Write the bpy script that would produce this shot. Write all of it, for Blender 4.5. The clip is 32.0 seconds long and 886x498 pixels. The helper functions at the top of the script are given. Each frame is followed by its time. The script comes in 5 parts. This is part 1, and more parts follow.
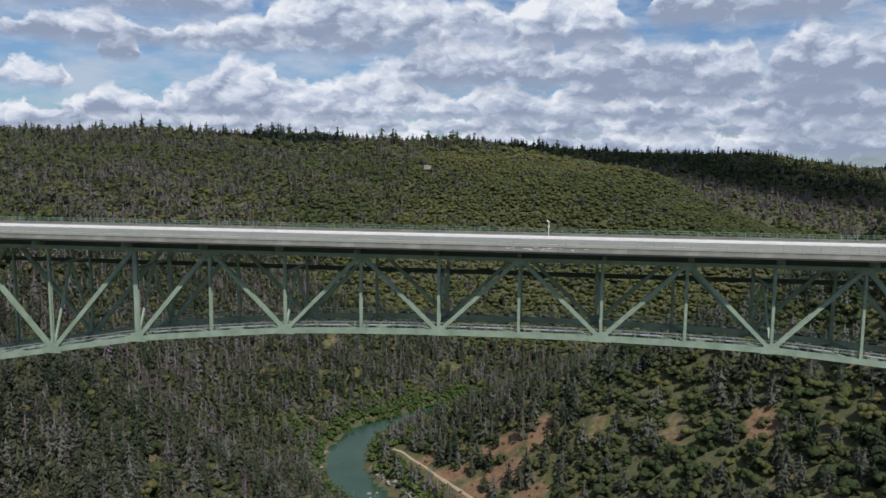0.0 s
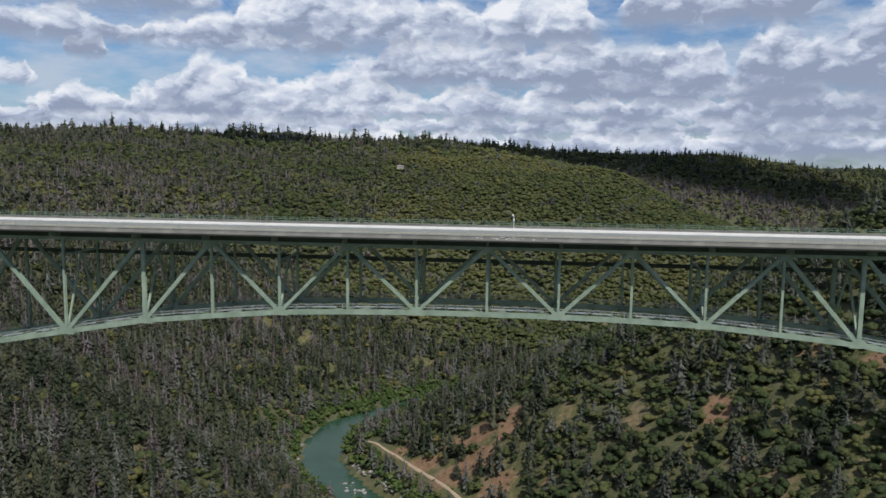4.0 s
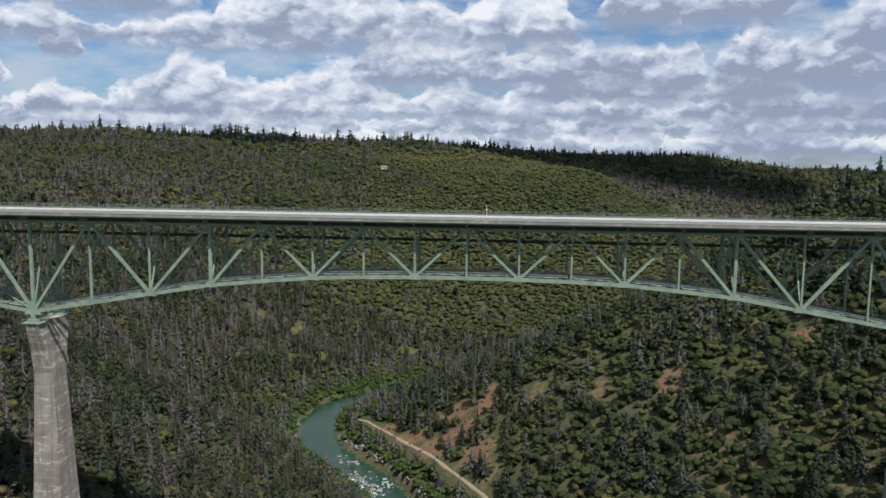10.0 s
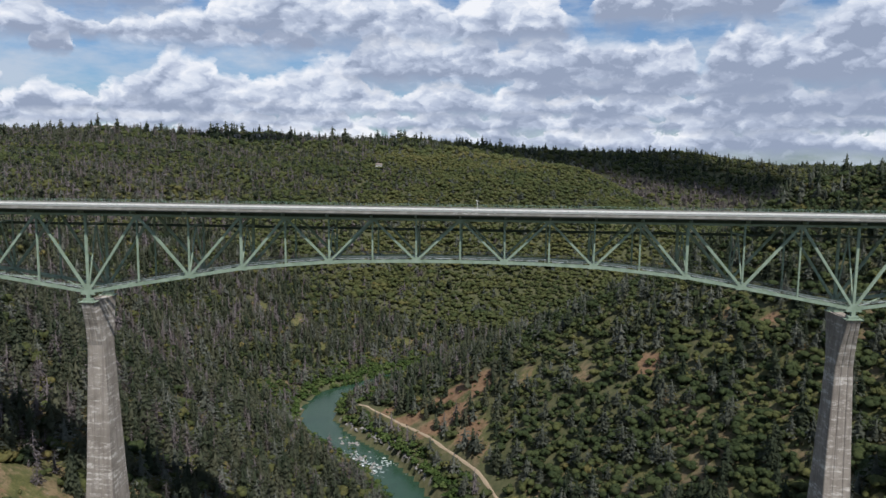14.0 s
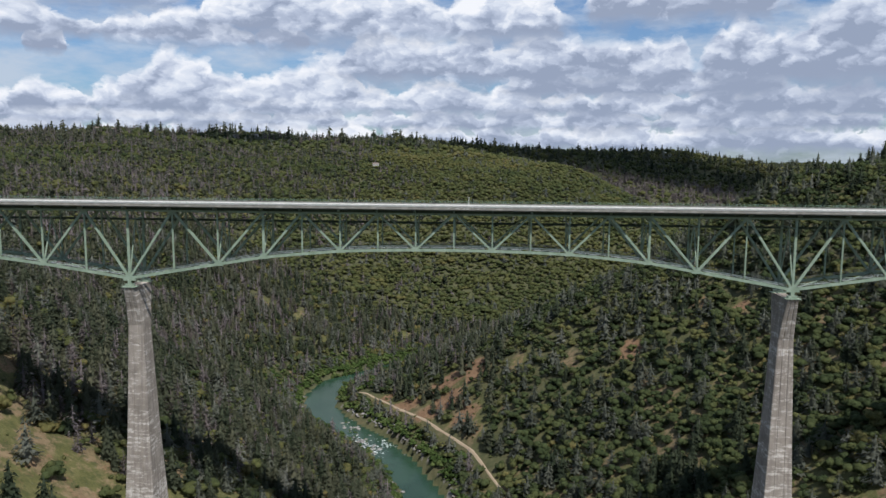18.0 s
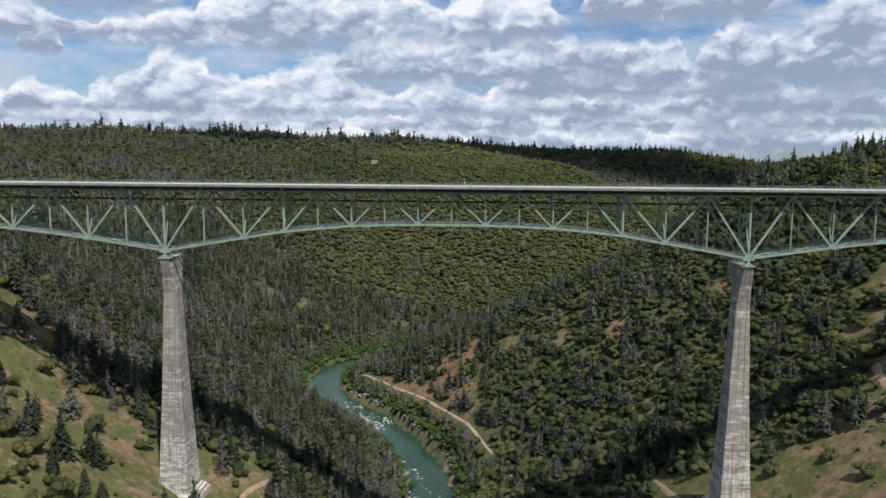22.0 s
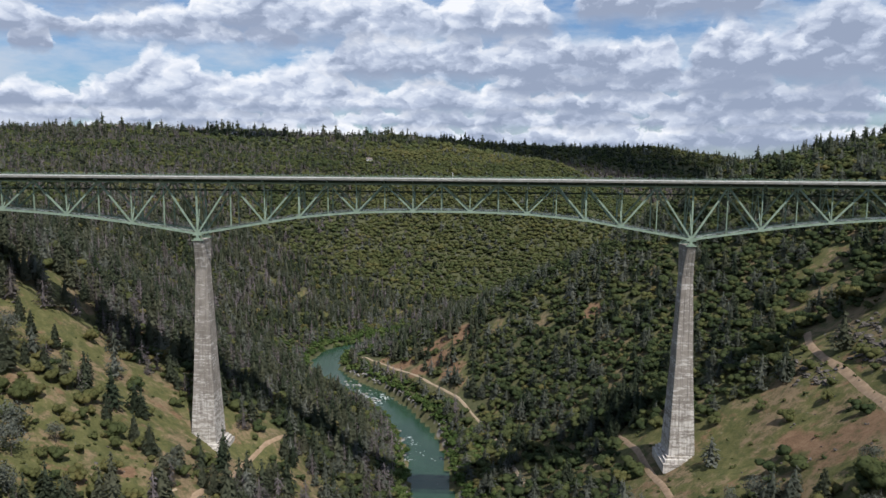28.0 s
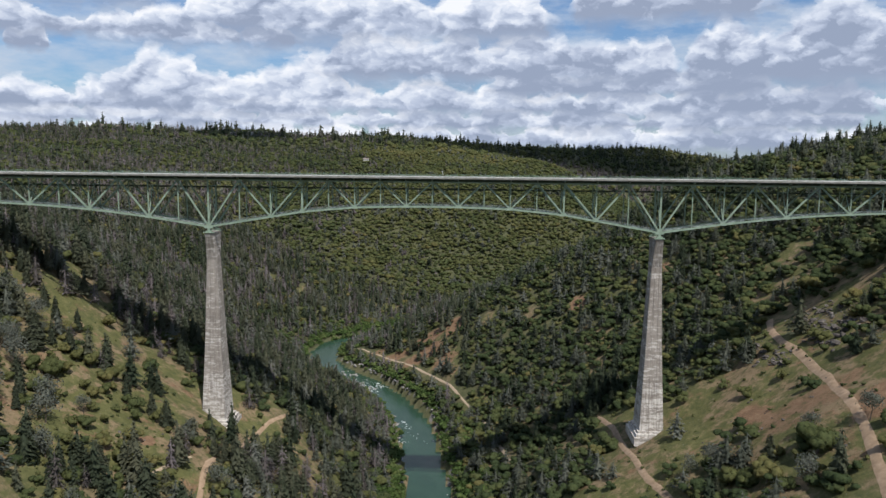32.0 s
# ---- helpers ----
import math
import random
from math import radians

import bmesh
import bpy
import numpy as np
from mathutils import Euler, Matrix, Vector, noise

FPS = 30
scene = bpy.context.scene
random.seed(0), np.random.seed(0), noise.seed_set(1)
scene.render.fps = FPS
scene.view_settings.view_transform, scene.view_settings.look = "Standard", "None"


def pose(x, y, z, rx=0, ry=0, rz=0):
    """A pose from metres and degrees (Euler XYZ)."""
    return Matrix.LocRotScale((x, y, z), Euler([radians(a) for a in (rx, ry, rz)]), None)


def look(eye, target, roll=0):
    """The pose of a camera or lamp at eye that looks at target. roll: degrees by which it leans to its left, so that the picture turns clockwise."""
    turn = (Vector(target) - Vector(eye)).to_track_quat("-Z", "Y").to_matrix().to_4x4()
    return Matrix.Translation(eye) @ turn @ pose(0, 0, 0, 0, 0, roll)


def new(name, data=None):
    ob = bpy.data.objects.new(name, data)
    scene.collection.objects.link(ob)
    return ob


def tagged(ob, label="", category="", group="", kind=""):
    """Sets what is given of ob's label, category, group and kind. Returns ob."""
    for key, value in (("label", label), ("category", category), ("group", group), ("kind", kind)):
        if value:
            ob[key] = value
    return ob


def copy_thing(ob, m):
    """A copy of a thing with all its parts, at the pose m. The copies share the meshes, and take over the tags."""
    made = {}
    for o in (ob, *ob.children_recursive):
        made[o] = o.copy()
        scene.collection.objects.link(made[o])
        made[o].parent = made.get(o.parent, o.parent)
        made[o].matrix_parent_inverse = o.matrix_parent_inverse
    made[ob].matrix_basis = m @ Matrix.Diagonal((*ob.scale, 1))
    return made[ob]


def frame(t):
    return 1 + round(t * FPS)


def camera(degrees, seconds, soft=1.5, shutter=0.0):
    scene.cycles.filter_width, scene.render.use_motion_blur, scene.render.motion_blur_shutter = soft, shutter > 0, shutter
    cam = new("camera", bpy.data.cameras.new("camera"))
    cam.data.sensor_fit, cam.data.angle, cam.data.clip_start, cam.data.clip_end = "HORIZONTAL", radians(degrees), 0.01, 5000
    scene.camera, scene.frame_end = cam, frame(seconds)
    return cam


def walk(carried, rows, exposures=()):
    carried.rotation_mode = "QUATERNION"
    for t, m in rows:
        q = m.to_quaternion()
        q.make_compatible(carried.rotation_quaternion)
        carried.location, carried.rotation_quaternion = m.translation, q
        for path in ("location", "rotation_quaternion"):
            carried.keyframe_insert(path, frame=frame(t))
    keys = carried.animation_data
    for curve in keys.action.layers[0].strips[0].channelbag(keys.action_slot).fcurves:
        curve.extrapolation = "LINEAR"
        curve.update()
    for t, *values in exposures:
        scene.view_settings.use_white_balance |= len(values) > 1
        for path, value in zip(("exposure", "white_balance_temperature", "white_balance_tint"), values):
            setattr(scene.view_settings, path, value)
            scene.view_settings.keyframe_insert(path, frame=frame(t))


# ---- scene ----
# Camera: seconds, x, y, z, yaw, pitch, roll (degrees)
cam = camera(60.78, 32.0)
PATH = [
    (0, 3.98, -139.36, 232.59, 7.508, -6.786, 0.617),
    (0.5, 3.93, -139.67, 232.62, 7.236, -6.795, 0.623),
    (1, 4.14, -140.82, 232.64, 6.938, -6.793, 0.629),
    (2, 4.56, -144.78, 232.7, 6.409, -6.779, 0.686),
    (3, 4.93, -151.3, 232.77, 5.83, -6.779, 0.76),
    (3.5, 5.13, -154.75, 232.76, 5.578, -6.778, 0.768),
    (5.5, 6.14, -171.88, 232.76, 4.898, -6.73, 0.869),
    (6, 6.25, -176.74, 233.01, 4.742, -6.74, 0.849),
    (7, 6.66, -187.06, 233.63, 4.495, -6.749, 0.894),
    (8, 7.14, -196.87, 233.9, 4.292, -6.75, 0.882),
    (9, 7.57, -206.7, 233.92, 4.103, -6.754, 0.788),
    (10, 8.04, -216.62, 234.16, 3.948, -6.752, 0.752),
    (11, 8.27, -226.68, 234.46, 3.757, -6.803, 0.731),
    (12, 8.67, -236.36, 234.67, 3.631, -6.836, 0.694),
    (13, 9.07, -246.19, 235.18, 3.514, -6.904, 0.698),
    (14, 9.33, -255.49, 235.61, 3.403, -6.966, 0.644),
    (14.5, 9.66, -260.49, 235.98, 3.379, -7.003, 0.618),
    (16.5, 10.75, -279.95, 236.94, 3.185, -7.051, 0.543),
    (17, 11.08, -285.11, 237.12, 3.157, -7.066, 0.48),
    (18, 11.54, -295.35, 237.24, 3.061, -7.068, 0.492),
    (19, 12.17, -305.68, 236.09, 3.046, -7.017, 0.497),
    (20, 12.42, -316.37, 234.52, 2.964, -6.99, 0.445),
    (21, 12.71, -326.96, 232.62, 2.9, -6.968, 0.471),
    (22, 12.82, -337.18, 230.64, 2.81, -7.002, 0.445),
    (23, 13.27, -347.84, 229.67, 2.748, -7.048, 0.443),
    (24, 13.94, -358.62, 230.07, 2.673, -7.054, 0.459),
    (25, 14.21, -369.29, 230.13, 2.522, -7.081, 0.477),
    (25.5, 14.72, -373.88, 230.27, 2.497, -7.122, 0.479),
    (27.5, 16.52, -394.11, 230.23, 2.334, -7.146, 0.501),
    (28, 16.91, -399.13, 230.48, 2.282, -7.184, 0.443),
    (29, 17.7, -408.36, 230.37, 2.18, -7.194, 0.481),
    (30, 19.07, -418.42, 230.27, 2.123, -7.192, 0.494),
    (31, 20.71, -427.9, 230.42, 2.106, -7.212, 0.561),
    (32, 21.81, -437.34, 230.26, 1.998, -7.133, 0.593),
]
walk(cam, [(t, look((x, y, z), Vector((x, y, z)) + Vector((-math.sin(radians(a)) * math.cos(radians(p)), math.cos(radians(a)) * math.cos(radians(p)), math.sin(radians(p)))), r)) for t, x, y, z, a, p, r in PATH], [(0, -0.14), (8, -0.10), (16, -0.02), (24, 0.02), (32, 0.04)])
# World, sun and sky
SUN_WAY = Vector((0.58, -1.0, 1.77)).normalized()
world = bpy.data.worlds.new("sky")
scene.world = world
world.use_nodes = True
wt = world.node_tree
wt.nodes.clear()


def link_nodes(tree, a, out, b, inp):
    tree.links.new(a.outputs[out], b.inputs[inp])


def math_node(tree, op, a, b=None, c=None):
    n = tree.nodes.new("ShaderNodeMath")
    n.operation = op
    for i, v in enumerate((a, b, c)):
        if v is None:
            continue
        if isinstance(v, (int, float)):
            n.inputs[i].default_value = v
        else:
            tree.links.new(v, n.inputs[i])
    return n.outputs[0]


def ramp_node(tree, fac, stops):
    n = tree.nodes.new("ShaderNodeValToRGB")
    el = n.color_ramp.elements
    while len(el) < len(stops):
        el.new(0.5)
    for e, (p, c) in zip(el, stops):
        e.position, e.color = p, (*c, 1)
    tree.links.new(fac, n.inputs[0])
    return n.outputs[0]


def mix_node(tree, fac, a, b, blend="MIX"):
    n = tree.nodes.new("ShaderNodeMix")
    n.data_type, n.blend_type = "RGBA", blend
    for i, v in ((0, fac), (6, a), (7, b)):
        if isinstance(v, (int, float)):
            n.inputs[i].default_value = v
        elif isinstance(v, tuple):
            n.inputs[i].default_value = (*v, 1)
        else:
            tree.links.new(v, n.inputs[i])
    return n.outputs[2]


def noise_node(tree, vec, scale, detail=4.0, rough=0.55, dist=0.0):
    n = tree.nodes.new("ShaderNodeTexNoise")
    n.inputs["Scale"].default_value, n.inputs["Detail"].default_value = scale, detail
    n.inputs["Roughness"].default_value, n.inputs["Distortion"].default_value = rough, dist
    if vec is not None:
        tree.links.new(vec, n.inputs["Vector"])
    return n.outputs[0]


sky = wt.nodes.new("ShaderNodeTexSky")
sky.sky_type, sky.sun_disc = "NISHITA", False
sky.sun_elevation = math.asin(SUN_WAY.z)
sky.sun_rotation = math.atan2(SUN_WAY.x, SUN_WAY.y)
sky.air_density, sky.dust_density, sky.ozone_density = 1.0, 0.6, 1.5
tc = wt.nodes.new("ShaderNodeTexCoord")
sep = wt.nodes.new("ShaderNodeSeparateXYZ")
wt.links.new(tc.outputs["Generated"], sep.inputs[0])
up = math_node(wt, "LOGARITHM", math_node(wt, "ADD", math_node(wt, "MAXIMUM", sep.outputs[2], 0.0), 0.12), math.e)
flat = wt.nodes.new("ShaderNodeCombineXYZ")
wt.links.new(sep.outputs[0], flat.inputs[0])
wt.links.new(sep.outputs[1], flat.inputs[1])
wt.links.new(math_node(wt, "MULTIPLY", up, 0.32), flat.inputs[2])


def shifted(vec, x, y, z):
    n = wt.nodes.new("ShaderNodeVectorMath")
    n.operation = "ADD"
    wt.links.new(vec, n.inputs[0])
    n.inputs[1].default_value = (x, y, z)
    return n.outputs[0]


place = shifted(flat.outputs[0], 0.37, 1.13, 0.21)
wob = wt.nodes.new("ShaderNodeTexNoise")
wob.inputs["Scale"].default_value, wob.inputs["Detail"].default_value = 11.0, 6.0
wt.links.new(place, wob.inputs["Vector"])
wm = wt.nodes.new("ShaderNodeVectorMath")
wm.operation = "MULTIPLY_ADD"
wt.links.new(wob.outputs["Color"], wm.inputs[0])
wm.inputs[1].default_value = (0.05, 0.05, 0.05)
wt.links.new(place, wm.inputs[2])
warped = wm.outputs[0]


def heap(vec, scale, detail):
    """Rounded cauliflower heaps of cumulus."""
    n = wt.nodes.new("ShaderNodeTexVoronoi")
    n.feature = "SMOOTH_F1"
    n.inputs["Scale"].default_value, n.inputs["Smoothness"].default_value = scale, 0.6
    n.inputs["Detail"].default_value, n.inputs["Roughness"].default_value = detail, 0.56
    wt.links.new(vec, n.inputs["Vector"])
    return math_node(wt, "SUBTRACT", 0.88, n.outputs["Distance"])


cover = noise_node(wt, place, 5.2, 10.0, 0.55, 0.1)
cover_up = noise_node(wt, shifted(place, 0.0, 0.0, 0.035), 5.2, 5.0, 0.5, 0.1)
puff, puff_up = heap(warped, 8.0, 5.0), heap(shifted(warped, 0.0, 0.0, 0.026), 8.0, 5.0)
# broken cloud overhead and behind, thinner where the sun stands
bias = math_node(wt, "MULTIPLY_ADD", sep.outputs[0], 0.06, 0.12)
high = math_node(wt, "MULTIPLY", math_node(wt, "MAXIMUM", math_node(wt, "SUBTRACT", sep.outputs[2], 0.28), 0.0), -0.34)
south = math_node(wt, "MULTIPLY", math_node(wt, "MINIMUM", math_node(wt, "SUBTRACT", sep.outputs[1], 0.2), 0.0), 0.16)
cov = math_node(wt, "ADD", math_node(wt, "ADD", math_node(wt, "ADD", cover, bias), high), math_node(wt, "MULTIPLY_ADD", puff, 0.35, south))
mask = ramp_node(wt, cov, [(0.47, (0, 0, 0)), (0.52, (0.6, 0.6, 0.6)), (0.60, (1, 1, 1))])
lit = math_node(wt, "MULTIPLY_ADD", math_node(wt, "SUBTRACT", cover, cover_up), 1.9, 0.54)
lit = math_node(wt, "MULTIPLY_ADD", math_node(wt, "SUBTRACT", puff, puff_up), 0.9, lit)
lit = math_node(wt, "MULTIPLY_ADD", puff, 0.28, lit)
lit = math_node(wt, "MULTIPLY_ADD", math_node(wt, "SUBTRACT", cov, 0.6), -0.45, lit)
CLOUD_TONES = [(0.0, (4.1, 4.9, 6.7)), (0.25, (6.3, 7.2, 9.2)), (0.50, (9.1, 9.9, 11.5)), (0.82, (12.0, 12.3, 13.1))]
cloud = ramp_node(wt, lit, CLOUD_TONES)
blue = mix_node(wt, 1.0, sky.outputs[0], (0.74, 0.98, 1.30), "MULTIPLY")
# azimuth and elevation in degrees
az = math_node(wt, "MULTIPLY", math_node(wt, "ARCTAN2", sep.outputs[0], sep.outputs[1]), 57.2958)
el = math_node(wt, "MULTIPLY", math_node(wt, "ARCSINE", sep.outputs[2]), 57.2958)
over = math_node(wt, "MAXIMUM", math_node(wt, "MULTIPLY", math_node(wt, "SUBTRACT", el, 12.0), 0.3), math_node(wt, "MULTIPLY", sep.outputs[1], -3.0))
over = math_node(wt, "MINIMUM", math_node(wt, "MAXIMUM", over, 0.0), 1.0)
sky_col = mix_node(wt, math_node(wt, "MULTIPLY", mask, over), blue, cloud)


def vec3(x, y, z):
    n = wt.nodes.new("ShaderNodeCombineXYZ")
    for i, v in enumerate((x, y, z)):
        if isinstance(v, (int, float)):
            n.inputs[i].default_value = v
        else:
            wt.links.new(v, n.inputs[i])
    return n.outputs[0]


dome = vec3(az, math_node(wt, "MULTIPLY", el, 1.7), 3.1)
rag_a, rag_b = noise_node(wt, dome, 0.42, 8.0, 0.62), noise_node(wt, shifted(dome, 41.0, 7.0, 0.0), 0.55, 7.0, 0.6)
el_rag = math_node(wt, "MULTIPLY_ADD", math_node(wt, "SUBTRACT", rag_a, 0.5), 1.25, el)
az_rag = math_node(wt, "MULTIPLY_ADD", math_node(wt, "SUBTRACT", rag_b, 0.5), 3.0, az)
bulge_at = vec3(az_rag, math_node(wt, "MULTIPLY", el_rag, 1.5), 0.0)
bulge, bulge_up = heap(bulge_at, 0.40, 3.0), heap(shifted(bulge_at, -0.3, 0.75, 0.0), 0.40, 3.0)
broad_tone = noise_node(wt, shifted(dome, 13.0, 3.0, 0.0), 0.13, 3.0, 0.5)
relief = math_node(wt, "MULTIPLY_ADD", math_node(wt, "SUBTRACT", bulge, bulge_up), 0.55, math_node(wt, "MULTIPLY_ADD", bulge, 0.34, math_node(wt, "MULTIPLY_ADD", rag_b, 0.34, math_node(wt, "MULTIPLY_ADD", broad_tone, 0.9, -0.73))))
# thin high veil
veil = ramp_node(wt, noise_node(wt, vec3(math_node(wt, "MULTIPLY", az, 0.35), el, 8.0), 0.5, 6.0, 0.6), [(0.38, (0.06, 0.06, 0.06)), (0.64, (0.8, 0.8, 0.8))])
sky_col = mix_node(wt, veil, sky_col, (7.2, 8.2, 9.8))


def cloud_bank(col, base, az0, wide, thick, seed, freq, grey):
    """A row of cumulus on a level base: degrees of elevation and azimuth, half-width, height, darkness."""
    d = math_node(wt, "DIVIDE", math_node(wt, "SUBTRACT", az, az0), wide)
    win = math_node(wt, "MINIMUM", math_node(wt, "MULTIPLY", math_node(wt, "EXPONENT", math_node(wt, "MULTIPLY", math_node(wt, "MULTIPLY", d, d), -1.0)), 1.6), 1.0)
    tops = noise_node(wt, vec3(az_rag, seed * 17.3, 0.0), freq, 3.0, 0.55)
    rise = math_node(wt, "MULTIPLY_ADD", math_node(wt, "SUBTRACT", tops, 0.5), 2.8, math_node(wt, "MULTIPLY_ADD", win, 1.5, -0.74))
    rise = math_node(wt, "MINIMUM", math_node(wt, "MAXIMUM", rise, 0.02), 1.3)
    f = math_node(wt, "DIVIDE", math_node(wt, "SUBTRACT", el_rag, base), math_node(wt, "MULTIPLY", rise, thick))
    inside = ramp_node(wt, math_node(wt, "MULTIPLY_ADD", f, 0.5, 0.25), [(0.0, (0, 0, 0)), (0.26, (1, 1, 1)), (0.65, (1, 1, 1)), (0.77, (0, 0, 0))])
    body = math_node(wt, "MINIMUM", math_node(wt, "MAXIMUM", math_node(wt, "MULTIPLY_ADD", rise, 4.5, -0.6), 0.0), 1.0)
    tone = math_node(wt, "MULTIPLY_ADD", f, 0.68, math_node(wt, "ADD", relief, 0.25 - 0.65 * grey))
    return mix_node(wt, math_node(wt, "MULTIPLY", inside, body), col, ramp_node(wt, tone, CLOUD_TONES))


for row in ((0.8, 0, 70, 1.9, 1, 0.45, 0.0), (2.2, -29, 14, 1.6, 2, 0.32, -0.15), (2.2, 4, 26, 1.8, 3, 0.28, 0.06), (3.1, -23, 11, 1.9, 4, 0.28, 0.0), (3.4, -2, 13, 1.9, 5, 0.26, 0.0), (3.2, 18, 11, 2.3, 6, 0.26, 0.1),
            (4.1, -17, 9, 2.8, 7, 0.2, -0.1), (4.9, -35.5, 2.2, 1.4, 8, 0.4, 0.0), (4.7, 11, 11, 2.6, 9, 0.2, 0.26), (5.9, 3, 15, 3.8, 10, 0.15, 0.06), (6.9, -30.4, 1.5, 1.6, 11, 0.4, 0.05), (5.6, 23, 8, 6.0, 12, 0.15, 0.28), (7.9, -26, 14, 2.0, 13, 0.2, 0.14), (9.0, -7, 16, 4.5, 14, 0.15, 0.0), (10.6, -31, 10, 4.0, 15, 0.2, 0.08), (10.0, 15, 8, 4.0, 16, 0.2, 0.2)):
    sky_col = cloud_bank(sky_col, *row)
bg = wt.nodes.new("ShaderNodeBackground")
bg.inputs[1].default_value = 0.076
wt.links.new(sky_col, bg.inputs[0])
wo = wt.nodes.new("ShaderNodeOutputWorld")
wt.links.new(bg.outputs[0], wo.inputs[0])

sun_data = bpy.data.lights.new("sun", "SUN")
sun_data.energy, sun_data.angle, sun_data.color = 5.0, radians(0.6), (1.0, 0.955, 0.90)
sun = new("sun", sun_data)
sun.matrix_world = look(SUN_WAY * 900, (0, 0, 0))
scene.view_settings.exposure = 0.0


# Drifting cumulus over the far ridges, whose shade lies on them
def cumulus(cx, cy, cz, rx, ry, seed):
    r = random.Random(seed)
    bm = bmesh.new()
    for k in range(16):
        a, d = r.uniform(0, 6.283), r.random() ** 0.6
        q = r.uniform(0.28, 0.45)
        m = Matrix.Translation((cx + math.cos(a) * d * rx * 0.75, cy + math.sin(a) * d * ry * 0.75, cz + r.uniform(0, 60))) @ Matrix.Diagonal((rx * q, ry * q, 70, 1))
        bmesh.ops.create_icosphere(bm, subdivisions=2, radius=1, matrix=m)
    for v in bm.verts:
        v.co += noise.noise_vector(v.co * 0.012) * 26
    me = bpy.data.meshes.new("cumulus_cloud")
    bm.to_mesh(me)
    bm.free()
    mt = bpy.data.materials.new("cloud_white")
    mt.use_nodes = True
    mt.node_tree.nodes["Principled BSDF"].inputs["Base Color"].default_value = (0.85, 0.86, 0.88, 1)
    mt.node_tree.nodes["Principled BSDF"].inputs["Roughness"].default_value = 1.0
    # thin cloud: part of the sunlight comes through
    t = mt.node_tree
    clear, mx = t.nodes.new("ShaderNodeBsdfTransparent"), t.nodes.new("ShaderNodeMixShader")
    mx.inputs[0].default_value = 0.6
    t.links.new(t.nodes["Principled BSDF"].outputs[0], mx.inputs[1])
    t.links.new(clear.outputs[0], mx.inputs[2])
    t.links.new(mx.outputs[0], t.nodes["Material Output"].inputs["Surface"])
    me.materials.append(mt)
    tagged(new("cumulus_cloud", me), "white cumulus cloud high over the ridges", kind="structure")


cumulus(780, 1740, 1150, 760, 470, 3)
cumulus(-405, 1300, 1150, 260, 150, 4)
# Landforms: short lines of (x, y, height) along the river, spurs and ridges
RIVER = [(60, -800), (40, -500), (20, -250), (8, -100), (0, 0), (-5, 73), (-8, 100), (-14, 140), (-20, 190), (-32, 240), (-52, 285), (-82, 335), (-118, 375), (-145, 415), (-155, 460), (-150, 505), (-108, 560), (-50, 625)]
WATER = -12.0
VALLEY = [(-50, 625, -13), (40, 690, -9), (160, 750, -2), (340, 840, 10), (500, 1040, 25), (620, 1300, 45), (820, 1600, 75), (1250, 2050, 125)]
EAST_BANK = [(40, -250, 10), (34, -90, 4), (38, 60, 3), (42, 153, 9), (16, 246, 10), (-40, 330, 6), (-106, 425, 1), (-108, 470, -2), (-60, 560, 2)]
EAST_SLOPE = [(90, -29, 48), (129, -36, 67), (131, 7, 65), (155, -45, 80), (179, -50, 101), (178, -108, 109), (208, -76, 124), (200, -300, 130), (100, -300, 50)]
EAST_SHELF = [(170, 42, 91), (210, 29, 121), (235, 22, 136), (252, 126, 140), (327, 7, 213), (330, -160, 218), (170, 160, 88)]
SPUR = [(29, 284, 31), (79, 295, 64), (123, 285, 85), (136, 326, 107), (21, 397, 62), (107, 389, 110), (60, 480, 72), (150, 480, 110)]
EAST_RIDGE = [(247, 392, 190), (300, 440, 218), (395, 450, 229), (450, 455, 238), (620, 480, 276), (900, 300, 300), (330, 640, 120), (700, 900, 190)]
WEST_BANK = [(-50, -250, 8), (-44, -90, 4), (-42, 40, 2), (-52, 140, 0), (-75, 240, 0), (-122, 310, 0), (-185, 370, 4), (-205, 450, 2), (-190, 540, 2), (-88, 709, -7)]
WEST_SLOPE = [(-94, -51, 59), (-98, 52, 55), (-119, 49, 68), (-131, 7, 67), (-115, -63, 72), (-138, -88, 82), (-163, -89, 101), (-195, 46, 104), (-130, -300, 80)]
WEST_SHELF = [(-198, -69, 122), (-216, -29, 129), (-245, 60, 149), (-327, 7, 214), (-152, 124, 78), (-330, -200, 216), (-280, 150, 150)]
WEST_FOREST = [(-178, 254, 58), (-242, 368, 40), (-330, 300, 120), (-420, 420, 165), (-266, 628, 42), (-380, 620, 110), (-520, 300, 225)]
FAR_HILL = [(-446, 865, 178), (-557, 861, 203), (-669, 843, 201), (-199, 1306, 198), (23, 1191, 158), (100, 1259, 184), (-180, 2006, 264), (-221, 2320, 280), (-150, 900, 52), (60, 950, 62), (-39, 1693, 246), (94, 1541, 222), (202, 1381, 200), (262, 1219, 160), (300, 1060, 118), (360, 1640, 135), (470, 1450, 88)]
FAR_RIDGE = [(-528, 1542, 247), (-1042, 1697, 282), (-1500, 1600, 285), (-1500, 900, 260), (384, 1785, 160), (534, 1909, 150), (394, 2507, 252), (740, 2420, 246), (980, 2480, 218), (1129, 2507, 165), (1350, 2900, 200), (1900, 2900, 215), (1300, 1500, 220), (2200, 1200, 260)]
